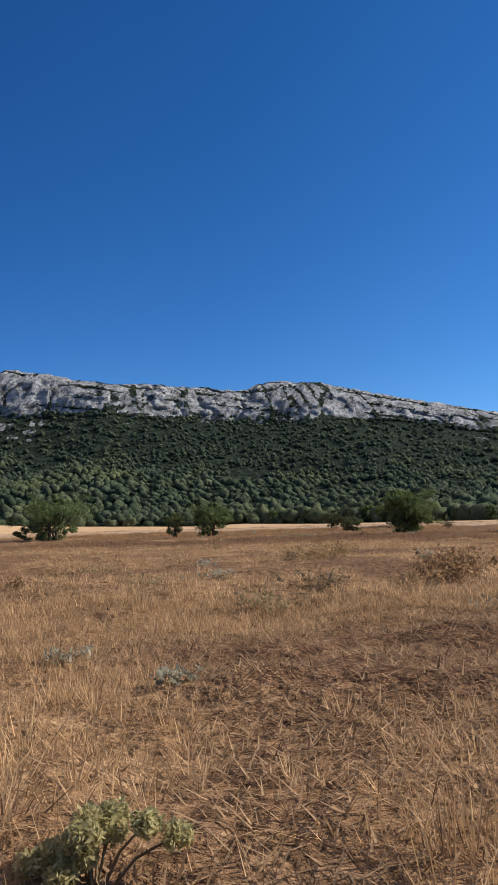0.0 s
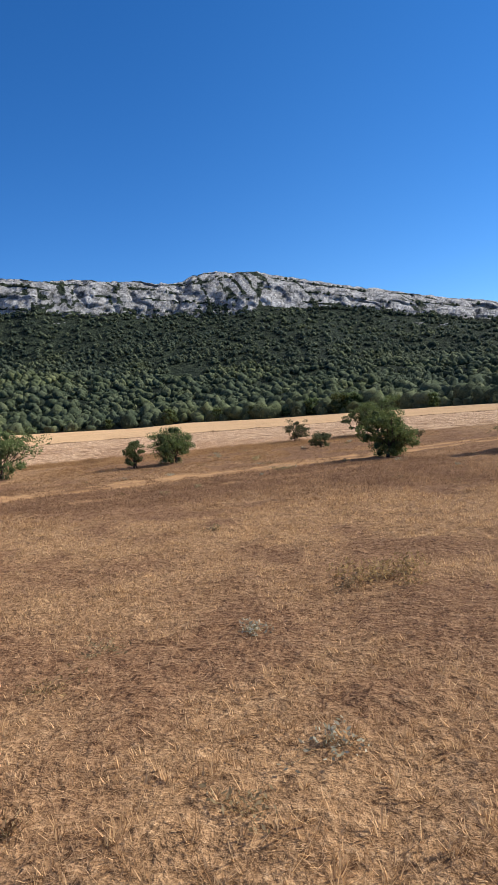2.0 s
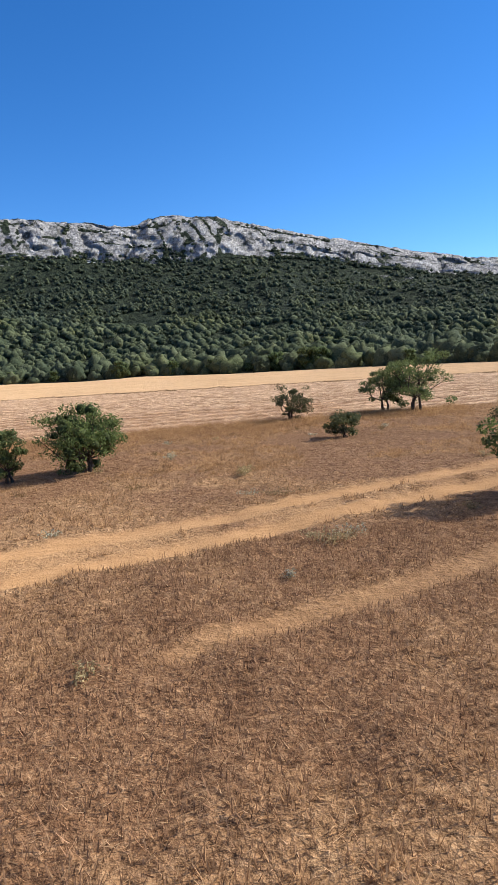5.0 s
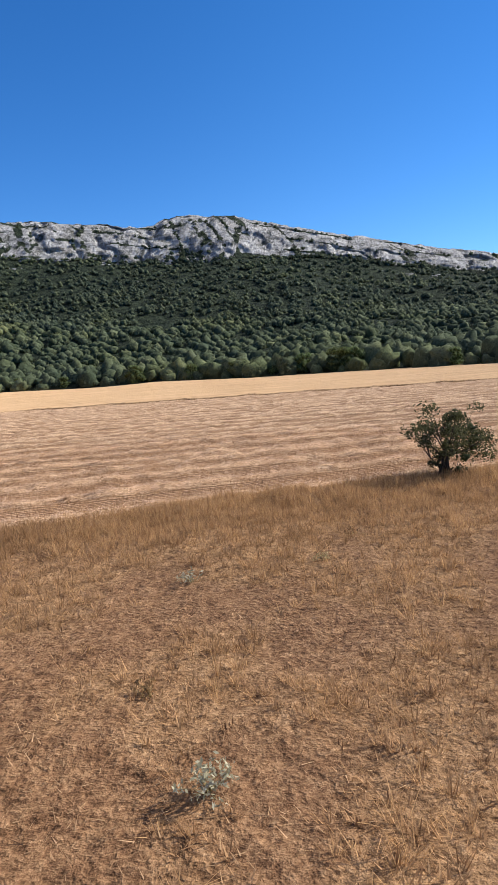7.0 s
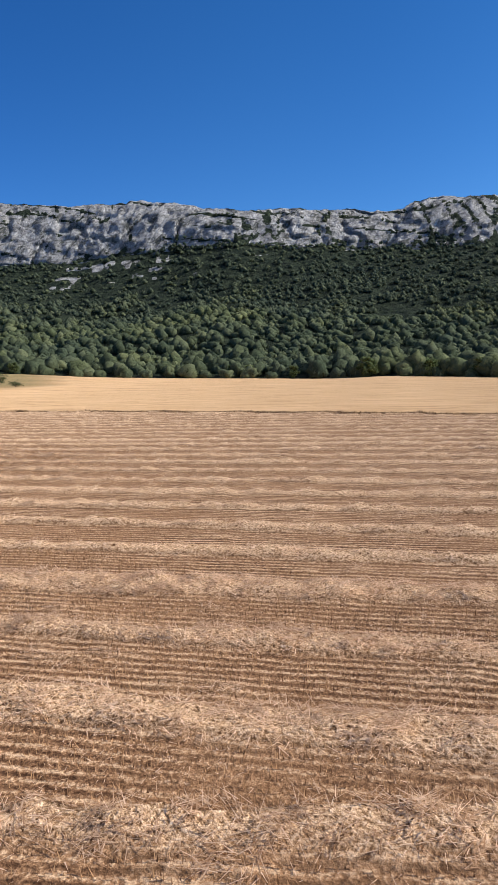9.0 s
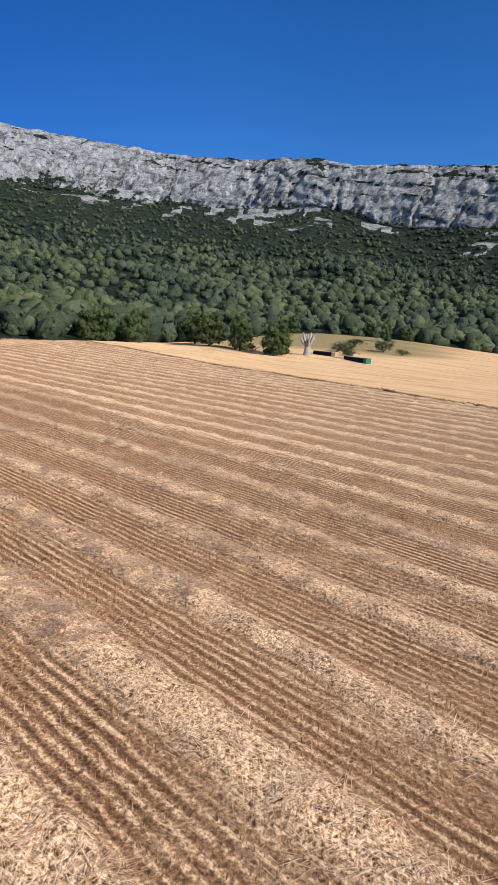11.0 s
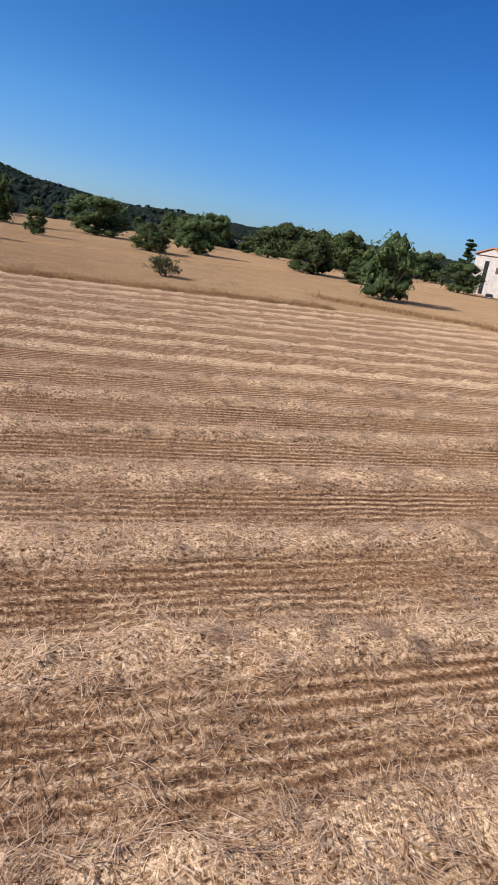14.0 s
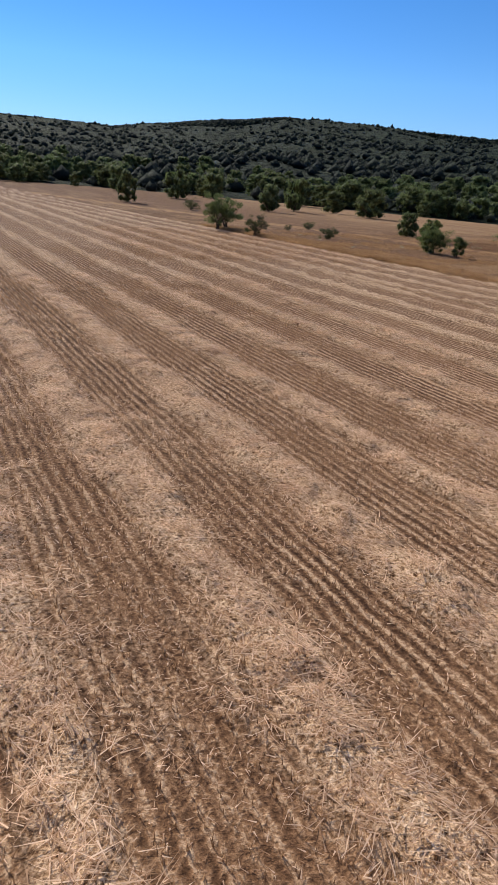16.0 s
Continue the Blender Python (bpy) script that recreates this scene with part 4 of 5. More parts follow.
def own_tree(name, x, y, h, w, seed, label, category, mat, count, size, **more):
    return tree_thing(name, tree_meshes(name, h, w, np.random.default_rng(seed), mat, count, size, **more), x, y, label, category)


own_tree("oak_tree", 7.6, 53.7, 2.7, 2.8, 1, "small round green oak with a short dark trunk in dry grass", "tree", LEAF_BRIGHT, 9000, 0.062, trunk=0.16, low=0.0, gap=0.25, clusters=34, core=0.62, dense=True, limbs=6)
own_tree("hawthorn_bush", 3.6, 76.6, 1.95, 2.3, 2, "grey-green many-stemmed bush at the edge of the stubble", "bush", LEAF_GREY, 5200, 0.045, trunk=0.28, stems=4, low=0.25, gap=0.45, clusters=10, core=0.5, dense=True, limbs=3)
own_tree("thorn_bush", 5.2, 67.9, 1.25, 1.6, 3, "low round grey-green bush in dry meadow grass", "bush", LEAF_GREY, 3800, 0.045, trunk=0.15, stems=3, low=0.05, gap=0.25, clusters=18, core=0.6, dense=True, limbs=2)
own_tree("oak_tree", 9.5, 78.6, 2.9, 2.9, 4, "small gnarled oak with open branches beside a larger one", "tree", LEAF_OAK, 6800, 0.055, trunk=0.22, stems=3, low=0.04, gap=0.5, clusters=6, core=0.5, dense=True, limbs=3)
own_tree("oak_tree", 11.1, 77.2, 3.4, 4.4, 5, "gnarled dark oak with a leaning limb at the field edge", "tree", LEAF_OAK, 9500, 0.06, trunk=0.25, stems=3, low=0.06, gap=0.5, lean=0.12, clusters=6, core=0.5, dense=True, limbs=4)
own_tree("juniper_bush", -7.4, 61.2, 1.9, 1.5, 6, "upright dark green juniper bush in dry grass", "bush", LEAF_OAK, 4200, 0.05, trunk=0.2, stems=3, low=0.02, gap=0.25, clusters=16, core=0.65, dense=True, limbs=2)
own_tree("oak_bush", -5.0, 62.2, 2.5, 3.1, 7, "bushy young oak with bright green tufts and bare upper twigs", "bush", LEAF_BRIGHT, 9500, 0.052, trunk=0.18, stems=5, low=0.02, gap=0.35, clusters=36, core=0.6, dense=True, limbs=3)
own_tree("oak_bush", -15.9, 60.2, 3.3, 5.0, 8, "wide spreading oak thicket with a dead grey bough", "bush", LEAF_OAK, 8200, 0.08, trunk=0.2, stems=6, low=0.02, gap=0.4, clusters=26, core=0.6, dense=True, limbs=3)
own_tree("thorn_bush", -18.6, 61.4, 1.0, 2.2, 9, "low rounded olive-brown bush beside the thicket", "bush", LEAF_GREY, 2800, 0.055, trunk=0.1, stems=3, low=0.0, gap=0.15, clusters=20, core=0.7, dense=True)
own_tree("thorn_bush", 12.6, 69.2, 0.8, 1.1, 10, "sparse twiggy thorn bush in dry grass", "bush", LEAF_GREY, 500, 0.045, trunk=0.15, stems=4, low=0.1, gap=0.5)

# trees of the open meadow south of the stubble, the field corner and the verge: x, y, height, width
LONE = [(-33.2, 36.6, 3.4, 3.7), (-29.8, -1.7, 7.0, 6.8), (6.1, -9.9, 8.0, 10.5), (-10.3, 7.5, 6.2, 4.8), (28.8, 6.5, 8.0, 11.0), (42.0, -24.0, 7.6, 8.5), (79.0, -18.0, 9.5, 13.0), (14.3, 52.3, 3.0, 2.7), (60.0, 78.4, 5.0, 3.8), (91.0, 61.7, 6.0, 6.0), (58.0, 53.2, 4.9, 4.4)]
LONE += [(64.9, 45.1, 5.8, 4.3), (69.0, 34.4, 4.2, 5.4), (57.2, 32.6, 5.4, 6.3), (130.0, 78.8, 3.6, 2.8), (-52.4, 16.4, 3.6, 6.0), (-59.9, 4.8, 5.4, 6.8), (-45.0, -10.4, 6.2, 11.6), (-38.0, 18.6, 3.2, 3.1), (-76.8, 10.1, 6.3, 8.0), (-93.6, -22.1, 7.7, 10.0)]
LONE2 = [(-75.3, 41.7, 6.9, 6.2), (-81.4, 17.3, 2.3, 4.2), (-122.0, 8.0, 5.6, 7.6), (-109.6, -4.8, 5.4, 8.5), (-122.8, 78.8, 3.7, 3.5), (-149.9, 118.8, 5.8, 4.8), (171.0, 62.8, 5.0, 6.4), (142.0, 89.6, 3.8, 5.7), (-247.0, -18.5, 7.5, 9.6), (-82.3, 14.4, 3.1, 3.4)]
LOW = [(-51.6, 51.9, 1.8, 2.8), (-14.4, 45.2, 1.0, 1.3), (-25.7, 41.6, 0.7, 1.1), (17.6, 64.3, 1.1, 1.3), (47.0, 70.9, 1.6, 2.2), (-139.6, 112.0, 2.5, 3.2), (-168.7, -10.4, 4.2, 3.6)]
LONE2 += [(-106.2, -62.8, 9.0, 11.0), (-97.5, -33.0, 7.5, 9.0), (-114.4, -100.0, 10.0, 13.0), (-118.1, -57.8, 8.0, 10.0), (-109.4, -125.0, 10.0, 14.0), (-86.0, -58.0, 7.5, 10.0), (-75.0, -78.0, 8.5, 11.0), (-96.0, -84.0, 9.5, 12.0), (-66.0, -52.0, 7.0, 9.0), (-140.0, -80.0, 9.0, 12.0), (-116.5, 13.5, 2.6, 4.8), (-112.5, 15.0, 2.0, 3.6)]
tree_rng = np.random.default_rng(12)
SHAPES = []
for n in range(6):
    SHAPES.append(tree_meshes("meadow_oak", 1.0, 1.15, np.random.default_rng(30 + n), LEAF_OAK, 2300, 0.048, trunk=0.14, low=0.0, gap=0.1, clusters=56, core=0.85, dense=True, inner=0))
for n, (x, y, h, w) in enumerate(LONE + LONE2):
    t = tree_thing("oak_tree", SHAPES[n % 6], x, y, "dense dark green oak standing in the dry meadow", "tree", "oaks scattered over the meadow", tree_rng.uniform(0, 360))
    t.scale = (w / 1.1, w / 1.1, h)
BUSHES = [tree_meshes("meadow_bush", 1.0, 1.2, np.random.default_rng(50 + n), LEAF_GREY, 1500, 0.045, trunk=0.15, stems=3, low=0.0, gap=0.25) for n in range(2)]
for n, (x, y, h, w) in enumerate(LOW):
    t = tree_thing("thorn_bush", BUSHES[n % 2], x, y, "small grey-green bush in dry grass", "bush", "bushes scattered over the meadow", tree_rng.uniform(0, 360))
    t.scale = (w / 1.15, w / 1.15, h)
# more oaks thicken towards the wood south and east of the meadow
for n in range(80):
    az = tree_rng.uniform(150, 285)
    r = float(WOOD_NEAR(az)) * tree_rng.uniform(0.86, 1.3)
    x, y = CENTRE[0] - math.sin(radians(az)) * r, CENTRE[1] + math.cos(radians(az)) * r
    if x < -85 and y < 30:
        continue
    h = tree_rng.uniform(3.5, 7.0)
    t = tree_thing("oak_tree", SHAPES[n % 6], x, y, "dense dark green oak at the edge of the wood", "tree", "oaks along the wood's edge", tree_rng.uniform(0, 360))
    w = h * tree_rng.uniform(0.8, 1.3)
    t.scale = (w / 1.1, w / 1.1, h)
for n in range(110):
    az = tree_rng.uniform(222, 284)
    r = float(WOOD_NEAR(az)) * tree_rng.uniform(0.97, 1.75)
    x, y = CENTRE[0] - math.sin(radians(az)) * r, CENTRE[1] + math.cos(radians(az)) * r
    h = tree_rng.uniform(4.0, 6.5)
    zz = max(float(ground_height(np.array(x), np.array(y))), float(slope_at(np.array(az), np.array(min(1.0, max(0.0, (r - float(WOOD_NEAR(az)) + 14) / max(1.0, float(SKY_FAR(az)) - 90 - float(WOOD_NEAR(az)) + 14)))))[2]))
    t = tree_thing("oak_tree", SHAPES[n % 6], x, y, "dense green oak in the wood beyond the meadow", "tree", "oaks of the eastern wood", tree_rng.uniform(0, 360), base=zz)
    w = h * tree_rng.uniform(0.9, 1.4)
    t.scale = (w / 1.1, w / 1.1, h)
# edge of the wood beyond the fields
for n in range(60):
    az = tree_rng.uniform(-36, 122)
    r = float(WOOD_NEAR(az)) * tree_rng.uniform(0.945, 1.0)
    x, y = CENTRE[0] - math.sin(radians(az)) * r, CENTRE[1] + math.cos(radians(az)) * r
    h = tree_rng.uniform(4.0, 8.0)
    t = tree_thing("oak_tree", SHAPES[n % 6], x, y, "leafy green oak at the foot of the wooded slope", "tree", "oaks along the far fields", tree_rng.uniform(0, 360))
    w = h * tree_rng.uniform(0.8, 1.25)
    t.scale = (w / 1.1, w / 1.1, h)


# ---- grass, stubble and straw ----
def on_ground(x, y, sink=0.01):
    return np.stack([x, y, ground_height(x, y) - sink], 1)


def grass_patch(name, label, x0, x1, y0, y1, tufts, per, tall, wide, rng, verge=False, least=0.5, mat=None):
    x, y = rng.uniform(x0, x1, tufts), rng.uniform(y0, y1, tufts)
    if verge:
        y = south_edge(x) - np.abs(rng.normal(0.0, 1.9, tufts)) - 0.1
    thick = np.ones(tufts) if verge else grass_cover(x, y)
    keep = (track_mask(x, y) < 0.25) & (stubble_mask(x, y) < 0.3) & (thick + rng.uniform(-0.25, 0.25, tufts) > least)
    x, y, thick = x[keep], y[keep], thick[keep]
    n = len(x)
    k = np.repeat(np.arange(n), per)
    spread = rng.uniform(0.02, 0.10, n)[k]
    bx, by = x[k] + rng.normal(size=len(k)) * spread, y[k] + rng.normal(size=len(k)) * spread
    h = tall * rng.uniform(0.4, 1.0, len(k)) * rng.uniform(0.6, 1.25, n)[k] * (0.6 + 0.5 * thick[k])
    # the blades of a tuft fan out from its middle
    fan = np.arctan2(by - y[k], bx - x[k]) + rng.normal(0, 0.5, len(k))
    out = np.hypot(bx - x[k], by - y[k])
    v, f = blades(on_ground(bx, by), h, wide * rng.uniform(0.6, 1.4, len(k)), np.clip(out * 8 + np.abs(rng.normal(0.0, 0.35, len(k))), 0, 1.35), rng, fan)
    return tagged(new(name, mesh_of(name, v, f, mat or (VERGE if verge else GRASS))), label, "grass", kind="stuff")


def litter_patch(name, label, x0, x1, y0, y1, count, long, wide, rng, mat=None, lean=1.25):
    x, y = rng.uniform(x0, x1, count), rng.uniform(y0, y1, count)
    keep = (track_mask(x, y) < 0.3) & (stubble_mask(x, y) < 0.3) & (grass_cover(x, y) < rng.uniform(0.35, 1.2, count))
    x, y = x[keep], y[keep]
    n = len(x)
    v, f = blades(on_ground(x, y, -0.004), long * rng.uniform(0.4, 1.3, n), wide * rng.uniform(0.6, 1.5, n), np.clip(rng.normal(lean, 0.25, n), 0.1, 1.55), rng)
    return tagged(new(name, mesh_of(name, v, f, mat or LITTER)), label, "plant litter", kind="stuff")


grng = np.random.default_rng(7)
grass_patch("dry_grass", "thin dry straw-coloured grass on bare earth", 0.0, 7.5, 15.9, 22, 4200, 20, 0.15, 0.0042, grng, False, 0.42)
grass_patch("dry_grass", "short dry golden grass of the meadow", -8, 13, 21, 40, 13000, 15, 0.15, 0.010, grng, False, 0.3)
grass_patch("dry_grass", "short dry golden grass on both sides of the dirt track", -14, 16, 38, 79, 27000, 12, 0.20, 0.014, grng, False, 0.32, TRACK_GRASS)
grass_patch("verge_grass", "taller dry grass along the edge of the stubble field", -18, 14, 55, 79, 9000, 12, 0.36, 0.010, grng, True)
grass_patch("verge_grass", "taller dry grass along the far edge of the stubble field", -64, -18, 55, 79, 5000, 8, 0.36, 0.02, grng, True)
grass_patch("dry_grass", "dry pale grass of the western meadow", -78, -15, 15, 66, 22000, 5, 0.13, 0.026, grng, False, 0.5, DULL_GRASS)
grass_patch("dry_grass", "dry pale grass of the eastern meadow", 17, 60, 25, 86, 12000, 5, 0.14, 0.026, grng, False, 0.5, DULL_GRASS)
grass_patch("dry_grass", "clumps of taller brown grass between track and stubble", -13, 11, 60, 75, 5200, 22, 0.34, 0.009, np.random.default_rng(41), False, 0.3, VERGE)
litter_patch("plant_litter", "dead grey-brown stalks lying on bare earth", 0, 8, 15.9, 23, 90000, 0.085, 0.007, grng)
litter_patch("plant_litter", "dead brown stalks lying between the grass", -10, 14, 21, 45, 50000, 0.12, 0.009, grng)
litter_patch("plant_litter", "dead brown weeds standing below the track", -12, 10, 41, 52, 80000, 0.13, 0.010, grng, WEEDS, 0.55)
litter_patch("plant_litter", "dead brown stalks lying beside the track", -12, 14, 42, 77, 60000, 0.13, 0.010, grng)


def stubble_rows(name, x0, x1, y0, y1, per_metre, tall, rng):
    count = int((x1 - x0) * (y1 - y0) / DRILL * per_metre)
    x, y = rng.uniform(x0, x1, count), rng.uniform(y0, y1, count)
    u, v = field_coords(x, y)
    shift = (np.round(v / DRILL) * DRILL - v) * 0.85 + rng.normal(0, 0.018, count) + 0.05 * (vnoise(x * 0.6, y * 0.6, 0, 95) - 0.5)
    head = (y - 76.0 - 0.245 * x) * 0.971 < HEADLAND
    x, y = x + shift * np.where(head, -0.238, ACROSS[0]), y + shift * np.where(head, 0.971, ACROSS[1])
    keep = (stubble_mask(x, y) > 0.5) & (swath_mask(x, y) < 0.55)
    x, y = x[keep], y[keep]
    h = tall * rng.uniform(0.5, 1.1, len(x))
    vv, f = blades(on_ground(x, y), h, rng.uniform(0.010, 0.022, len(x)), np.abs(rng.normal(0, 0.42, len(x))), rng)
    return tagged(new(name, mesh_of(name, vv, f, STALK)), "short cut stubble standing in drill rows", "stubble", kind="stuff")


def border_strip(name, label, points, count, spread, tall, wide, mat, rng):
    """Grass along a boundary given by its corner points."""
    p = np.array(points, float)
    t = rng.uniform(0, len(p) - 1, count)
    i = np.minimum(t.astype(int), len(p) - 2)
    at = p[i] + (p[i + 1] - p[i]) * (t - i)[:, None] + rng.normal(0, spread, (count, 2))
    v, f = blades(on_ground(at[:, 0], at[:, 1]), tall * rng.uniform(0.4, 1.1, count), wide * rng.uniform(0.6, 1.4, count), np.abs(rng.normal(0, 0.4, count)), rng)
    return tagged(new(name, mesh_of(name, v, f, mat)), label, "grass", kind="stuff")


border_strip("border_grass", "rough dry grass between stubble and fallow field", [(-66, 50), (-88, 63), (-98, 81), (-111.5, 98), (-160, 148)], 26000, 1.0, 0.36, 0.05, VERGE, grng)
border_strip("border_grass", "low dark grass line between two fields", [(-150, 152), (-95, 149.6), (-62, 149.4), (-44, 147.8), (-28, 145.6), (-14, 143.6), (6, 139.6), (30, 134), (80, 124)], 16000, 0.16, 0.26, 0.12, LITTER, grng)
stubble_rows("stubble", -16, 8, 74, 92, 26, 0.13, grng)
stubble_rows("stubble", -62, -26, 90, 112, 26, 0.13, grng)
stubble_rows("stubble", -34, -12, 86, 116, 14, 0.13, grng)


def straw_swaths(name, x0, x1, y0, y1, per_area, each, rng):
    """Handfuls of straw: in each the stalks lie roughly one way, heaped over one another."""
    count = int((x1 - x0) * (y1 - y0) * per_area)
    x, y = rng.uniform(x0, x1, count), rng.uniform(y0, y1, count)
    sw = swath_mask(x, y)
    keep = (stubble_mask(x, y) > 0.4) & (sw + rng.uniform(-0.3, 0.3, count) > 0.38)
    x, y, sw = x[keep], y[keep], sw[keep]
    k = np.repeat(np.arange(len(x)), each)
    n = len(k)
    turn = rng.uniform(0, 2 * np.pi, len(x))[k] + rng.normal(0, 0.65, n)
    px, py = x[k] + rng.normal(0, 0.11, n), y[k] + rng.normal(0, 0.11, n)
    at = on_ground(px, py, -0.01)
    at[:, 2] += rng.uniform(0, 0.022, n) + (rng.uniform(0, 0.03, len(x)) * sw)[k]
    v, f = blades(at, rng.uniform(0.14, 0.36, n), rng.uniform(0.009, 0.018, n), np.clip(rng.normal(1.48, 0.07, len(x))[k] + rng.normal(0, 0.10, n), 1.1, 1.62), rng, turn)
    return tagged(new(name, mesh_of(name, v, f, STRAW)), "loose pale straw lying in long swaths", "straw", kind="stuff")


straw_swaths("straw_swath", -16, 8, 74, 92, 26, 11, grng)
straw_swaths("straw_swath", -68, -24, 86, 112, 26, 11, grng)
straw_swaths("straw_swath", -30, -4, 88, 116, 10, 9, grng)


def straw_flecks(name, x0, x1, y0, y1, per_area, rng):
    """Short broken stalks scattered between the swaths."""
    count = int((x1 - x0) * (y1 - y0) * per_area)
    x, y = rng.uniform(x0, x1, count), rng.uniform(y0, y1, count)
    thick = fbm(x * 0.9, y * 0.9, 0, 131, 3)
    keep = (stubble_mask(x, y) > 0.4) & (swath_mask(x, y) < 0.6) & (thick + rng.uniform(-0.2, 0.2, count) > 0.5)
    x, y = x[keep], y[keep]
    n = len(x)
    at = on_ground(x, y, -0.012)
    at[:, 2] += rng.uniform(0, 0.03, n)
    v, f = blades(at, rng.uniform(0.04, 0.13, n), rng.uniform(0.009, 0.02, n), np.clip(rng.normal(1.42, 0.14, n), 0.8, 1.6), rng)
    return tagged(new(name, mesh_of(name, v, f, STRAW)), "broken pale stalks strewn between the swaths", "straw", kind="stuff")


straw_flecks("broken_straw", -60, -36, 86, 108, 130, grng)
straw_flecks("broken_straw", -16, 6, 74, 90, 70, grng)


# ---- low plants close to the start ----
def clump(name, x, y, h, w, seed, mat, label, count=420, size=0.03):
    r = np.random.default_rng(seed)
    cen = np.stack([r.normal(0, w * 0.3, 16), r.normal(0, w * 0.3, 16), r.uniform(0.25, 0.8, 16) * h], 1)
    q, f = leaves(cen, np.full(16, w * 0.22), count, size, r)
    q[:, 2] = np.maximum(q[:, 2], 0.0)
    stems = [tube([(0, 0, -0.03), c * (0.5, 0.5, 0.6), c], [0.004, 0.003, 0.002], 4) for c in cen]
    root = new(name)
    root.matrix_basis = pose(x, y, float(ground_height(np.array(x), np.array(y))) - 0.01)
    sv, sf = joined(stems)
    part("stem", mesh_of("stem", sv, sf, LEAF_WEED), None, root)
    part("foliage", mesh_of("foliage", q, f, mat), None, root)
    return tagged(root, label, "plant", "low plants in the meadow")


clump("spurge_plant", 2.97, 16.72, 0.17, 0.17, 3, LEAF_YELLOW, "yellow-green leafy plant in dry grass", 5200, 0.008)
clump("thistle_plant", 2.73, 18.46, 0.12, 0.16, 4, LEAF_SILVER, "small silvery thistle in bare earth", 130, 0.022)
clump("thistle_plant", 1.91, 19.17, 0.10, 0.22, 5, LEAF_SILVER, "flat silvery weed in bare earth", 130, 0.022)
clump("weed_plant", 3.3, 22.64, 0.22, 0.55, 6, LEAF_WEED, "sprawling grey-green weed in dry grass", 420, 0.022)
clump("weed_plant", 4.97, 24.04, 0.34, 1.1, 7, LEAF_RUST, "low rust-brown weed patch in dry grass", 900, 0.03)
clump("weed_plant", 3.35, 29.7, 0.3, 1.1, 8, LEAF_RUST, "low rust-brown weed patch in dry grass", 700, 0.035)
clump("weed_plant", 2.9, 21.36, 0.18, 0.42, 9, LEAF_WEED, "dark grey-green weed in bare earth", 260, 0.022)
clump("weed_plant", 0.55, 59.6, 0.34, 0.6, 10, LEAF_WEED, "dark twiggy weed in dry grass", 380, 0.03)
clump("thistle_plant", -2.19, 63.67, 0.3, 0.4, 11, LEAF_SILVER, "dry silvery thistle in the meadow", 220, 0.03)
clump("weed_plant", 1.9, 51.1, 0.28, 0.7, 12, LEAF_WEED, "grey weed beside the dirt track", 380, 0.03)
# a tuft of long pale blades close to the start
tuft = np.random.default_rng(23)
tx, ty = 3.72 + tuft.normal(0, 0.09, 90), 16.85 + tuft.normal(0, 0.06, 90)
tv, tf = blades(on_ground(tx, ty), tuft.uniform(0.10, 0.27, 90), np.full(90, 0.0035), np.abs(tuft.normal(0.25, 0.3, 90)), tuft)
tall_tuft = new("grass_tuft")
tall_tuft.location = (0, 0, 0)
part("foliage", mesh_of("tuft", tv, tf, VERGE), None, tall_tuft)
tagged(tall_tuft, "tuft of long pale dry grass blades", "grass tuft")
prng = np.random.default_rng(19)
for n in range(60):
    x, y = prng.uniform(-9, 11), prng.uniform(18, 74)
    if float(track_mask(np.array(x), np.array(y))) > 0.1:
        continue
    clump("weed_plant", x, y, prng.uniform(0.10, 0.22), prng.uniform(0.25, 0.6), 60 + n, (LEAF_WEED, LEAF_RUST, LEAF_SILVER)[n % 3], ("low grey-green weed in dry grass", "low rust-brown weed in dry grass", "low silvery weed in dry grass")[n % 3], 120, 0.026)


# ---- the farm buildings beyond the field corner ----
def window_part(root, x, y, z, w, h, face, shut=False):
    """A window set in a wall: face is 'x' or 'y' for the wall's outward axis."""
    if face == "x":
        frame_box, pane_box = ((x - 0.12, y - w / 2 - 0.08, z - 0.08, x + 0.03, y + w / 2 + 0.08, z + h + 0.08), (x - 0.02, y - w / 2, z, x + 0.045, y + w / 2, z + h))
    else:
        frame_box, pane_box = ((x - w / 2 - 0.08, y - 0.12, z - 0.08, x + w / 2 + 0.08, y + 0.03, z + h + 0.08), (x - w / 2, y - 0.02, z, x + w / 2, y + 0.045, z + h))
    win = part("window", boxes(frame_box), STONE, root)
    part("pane", boxes(pane_box), SHUTTER if shut else GLASS, win)


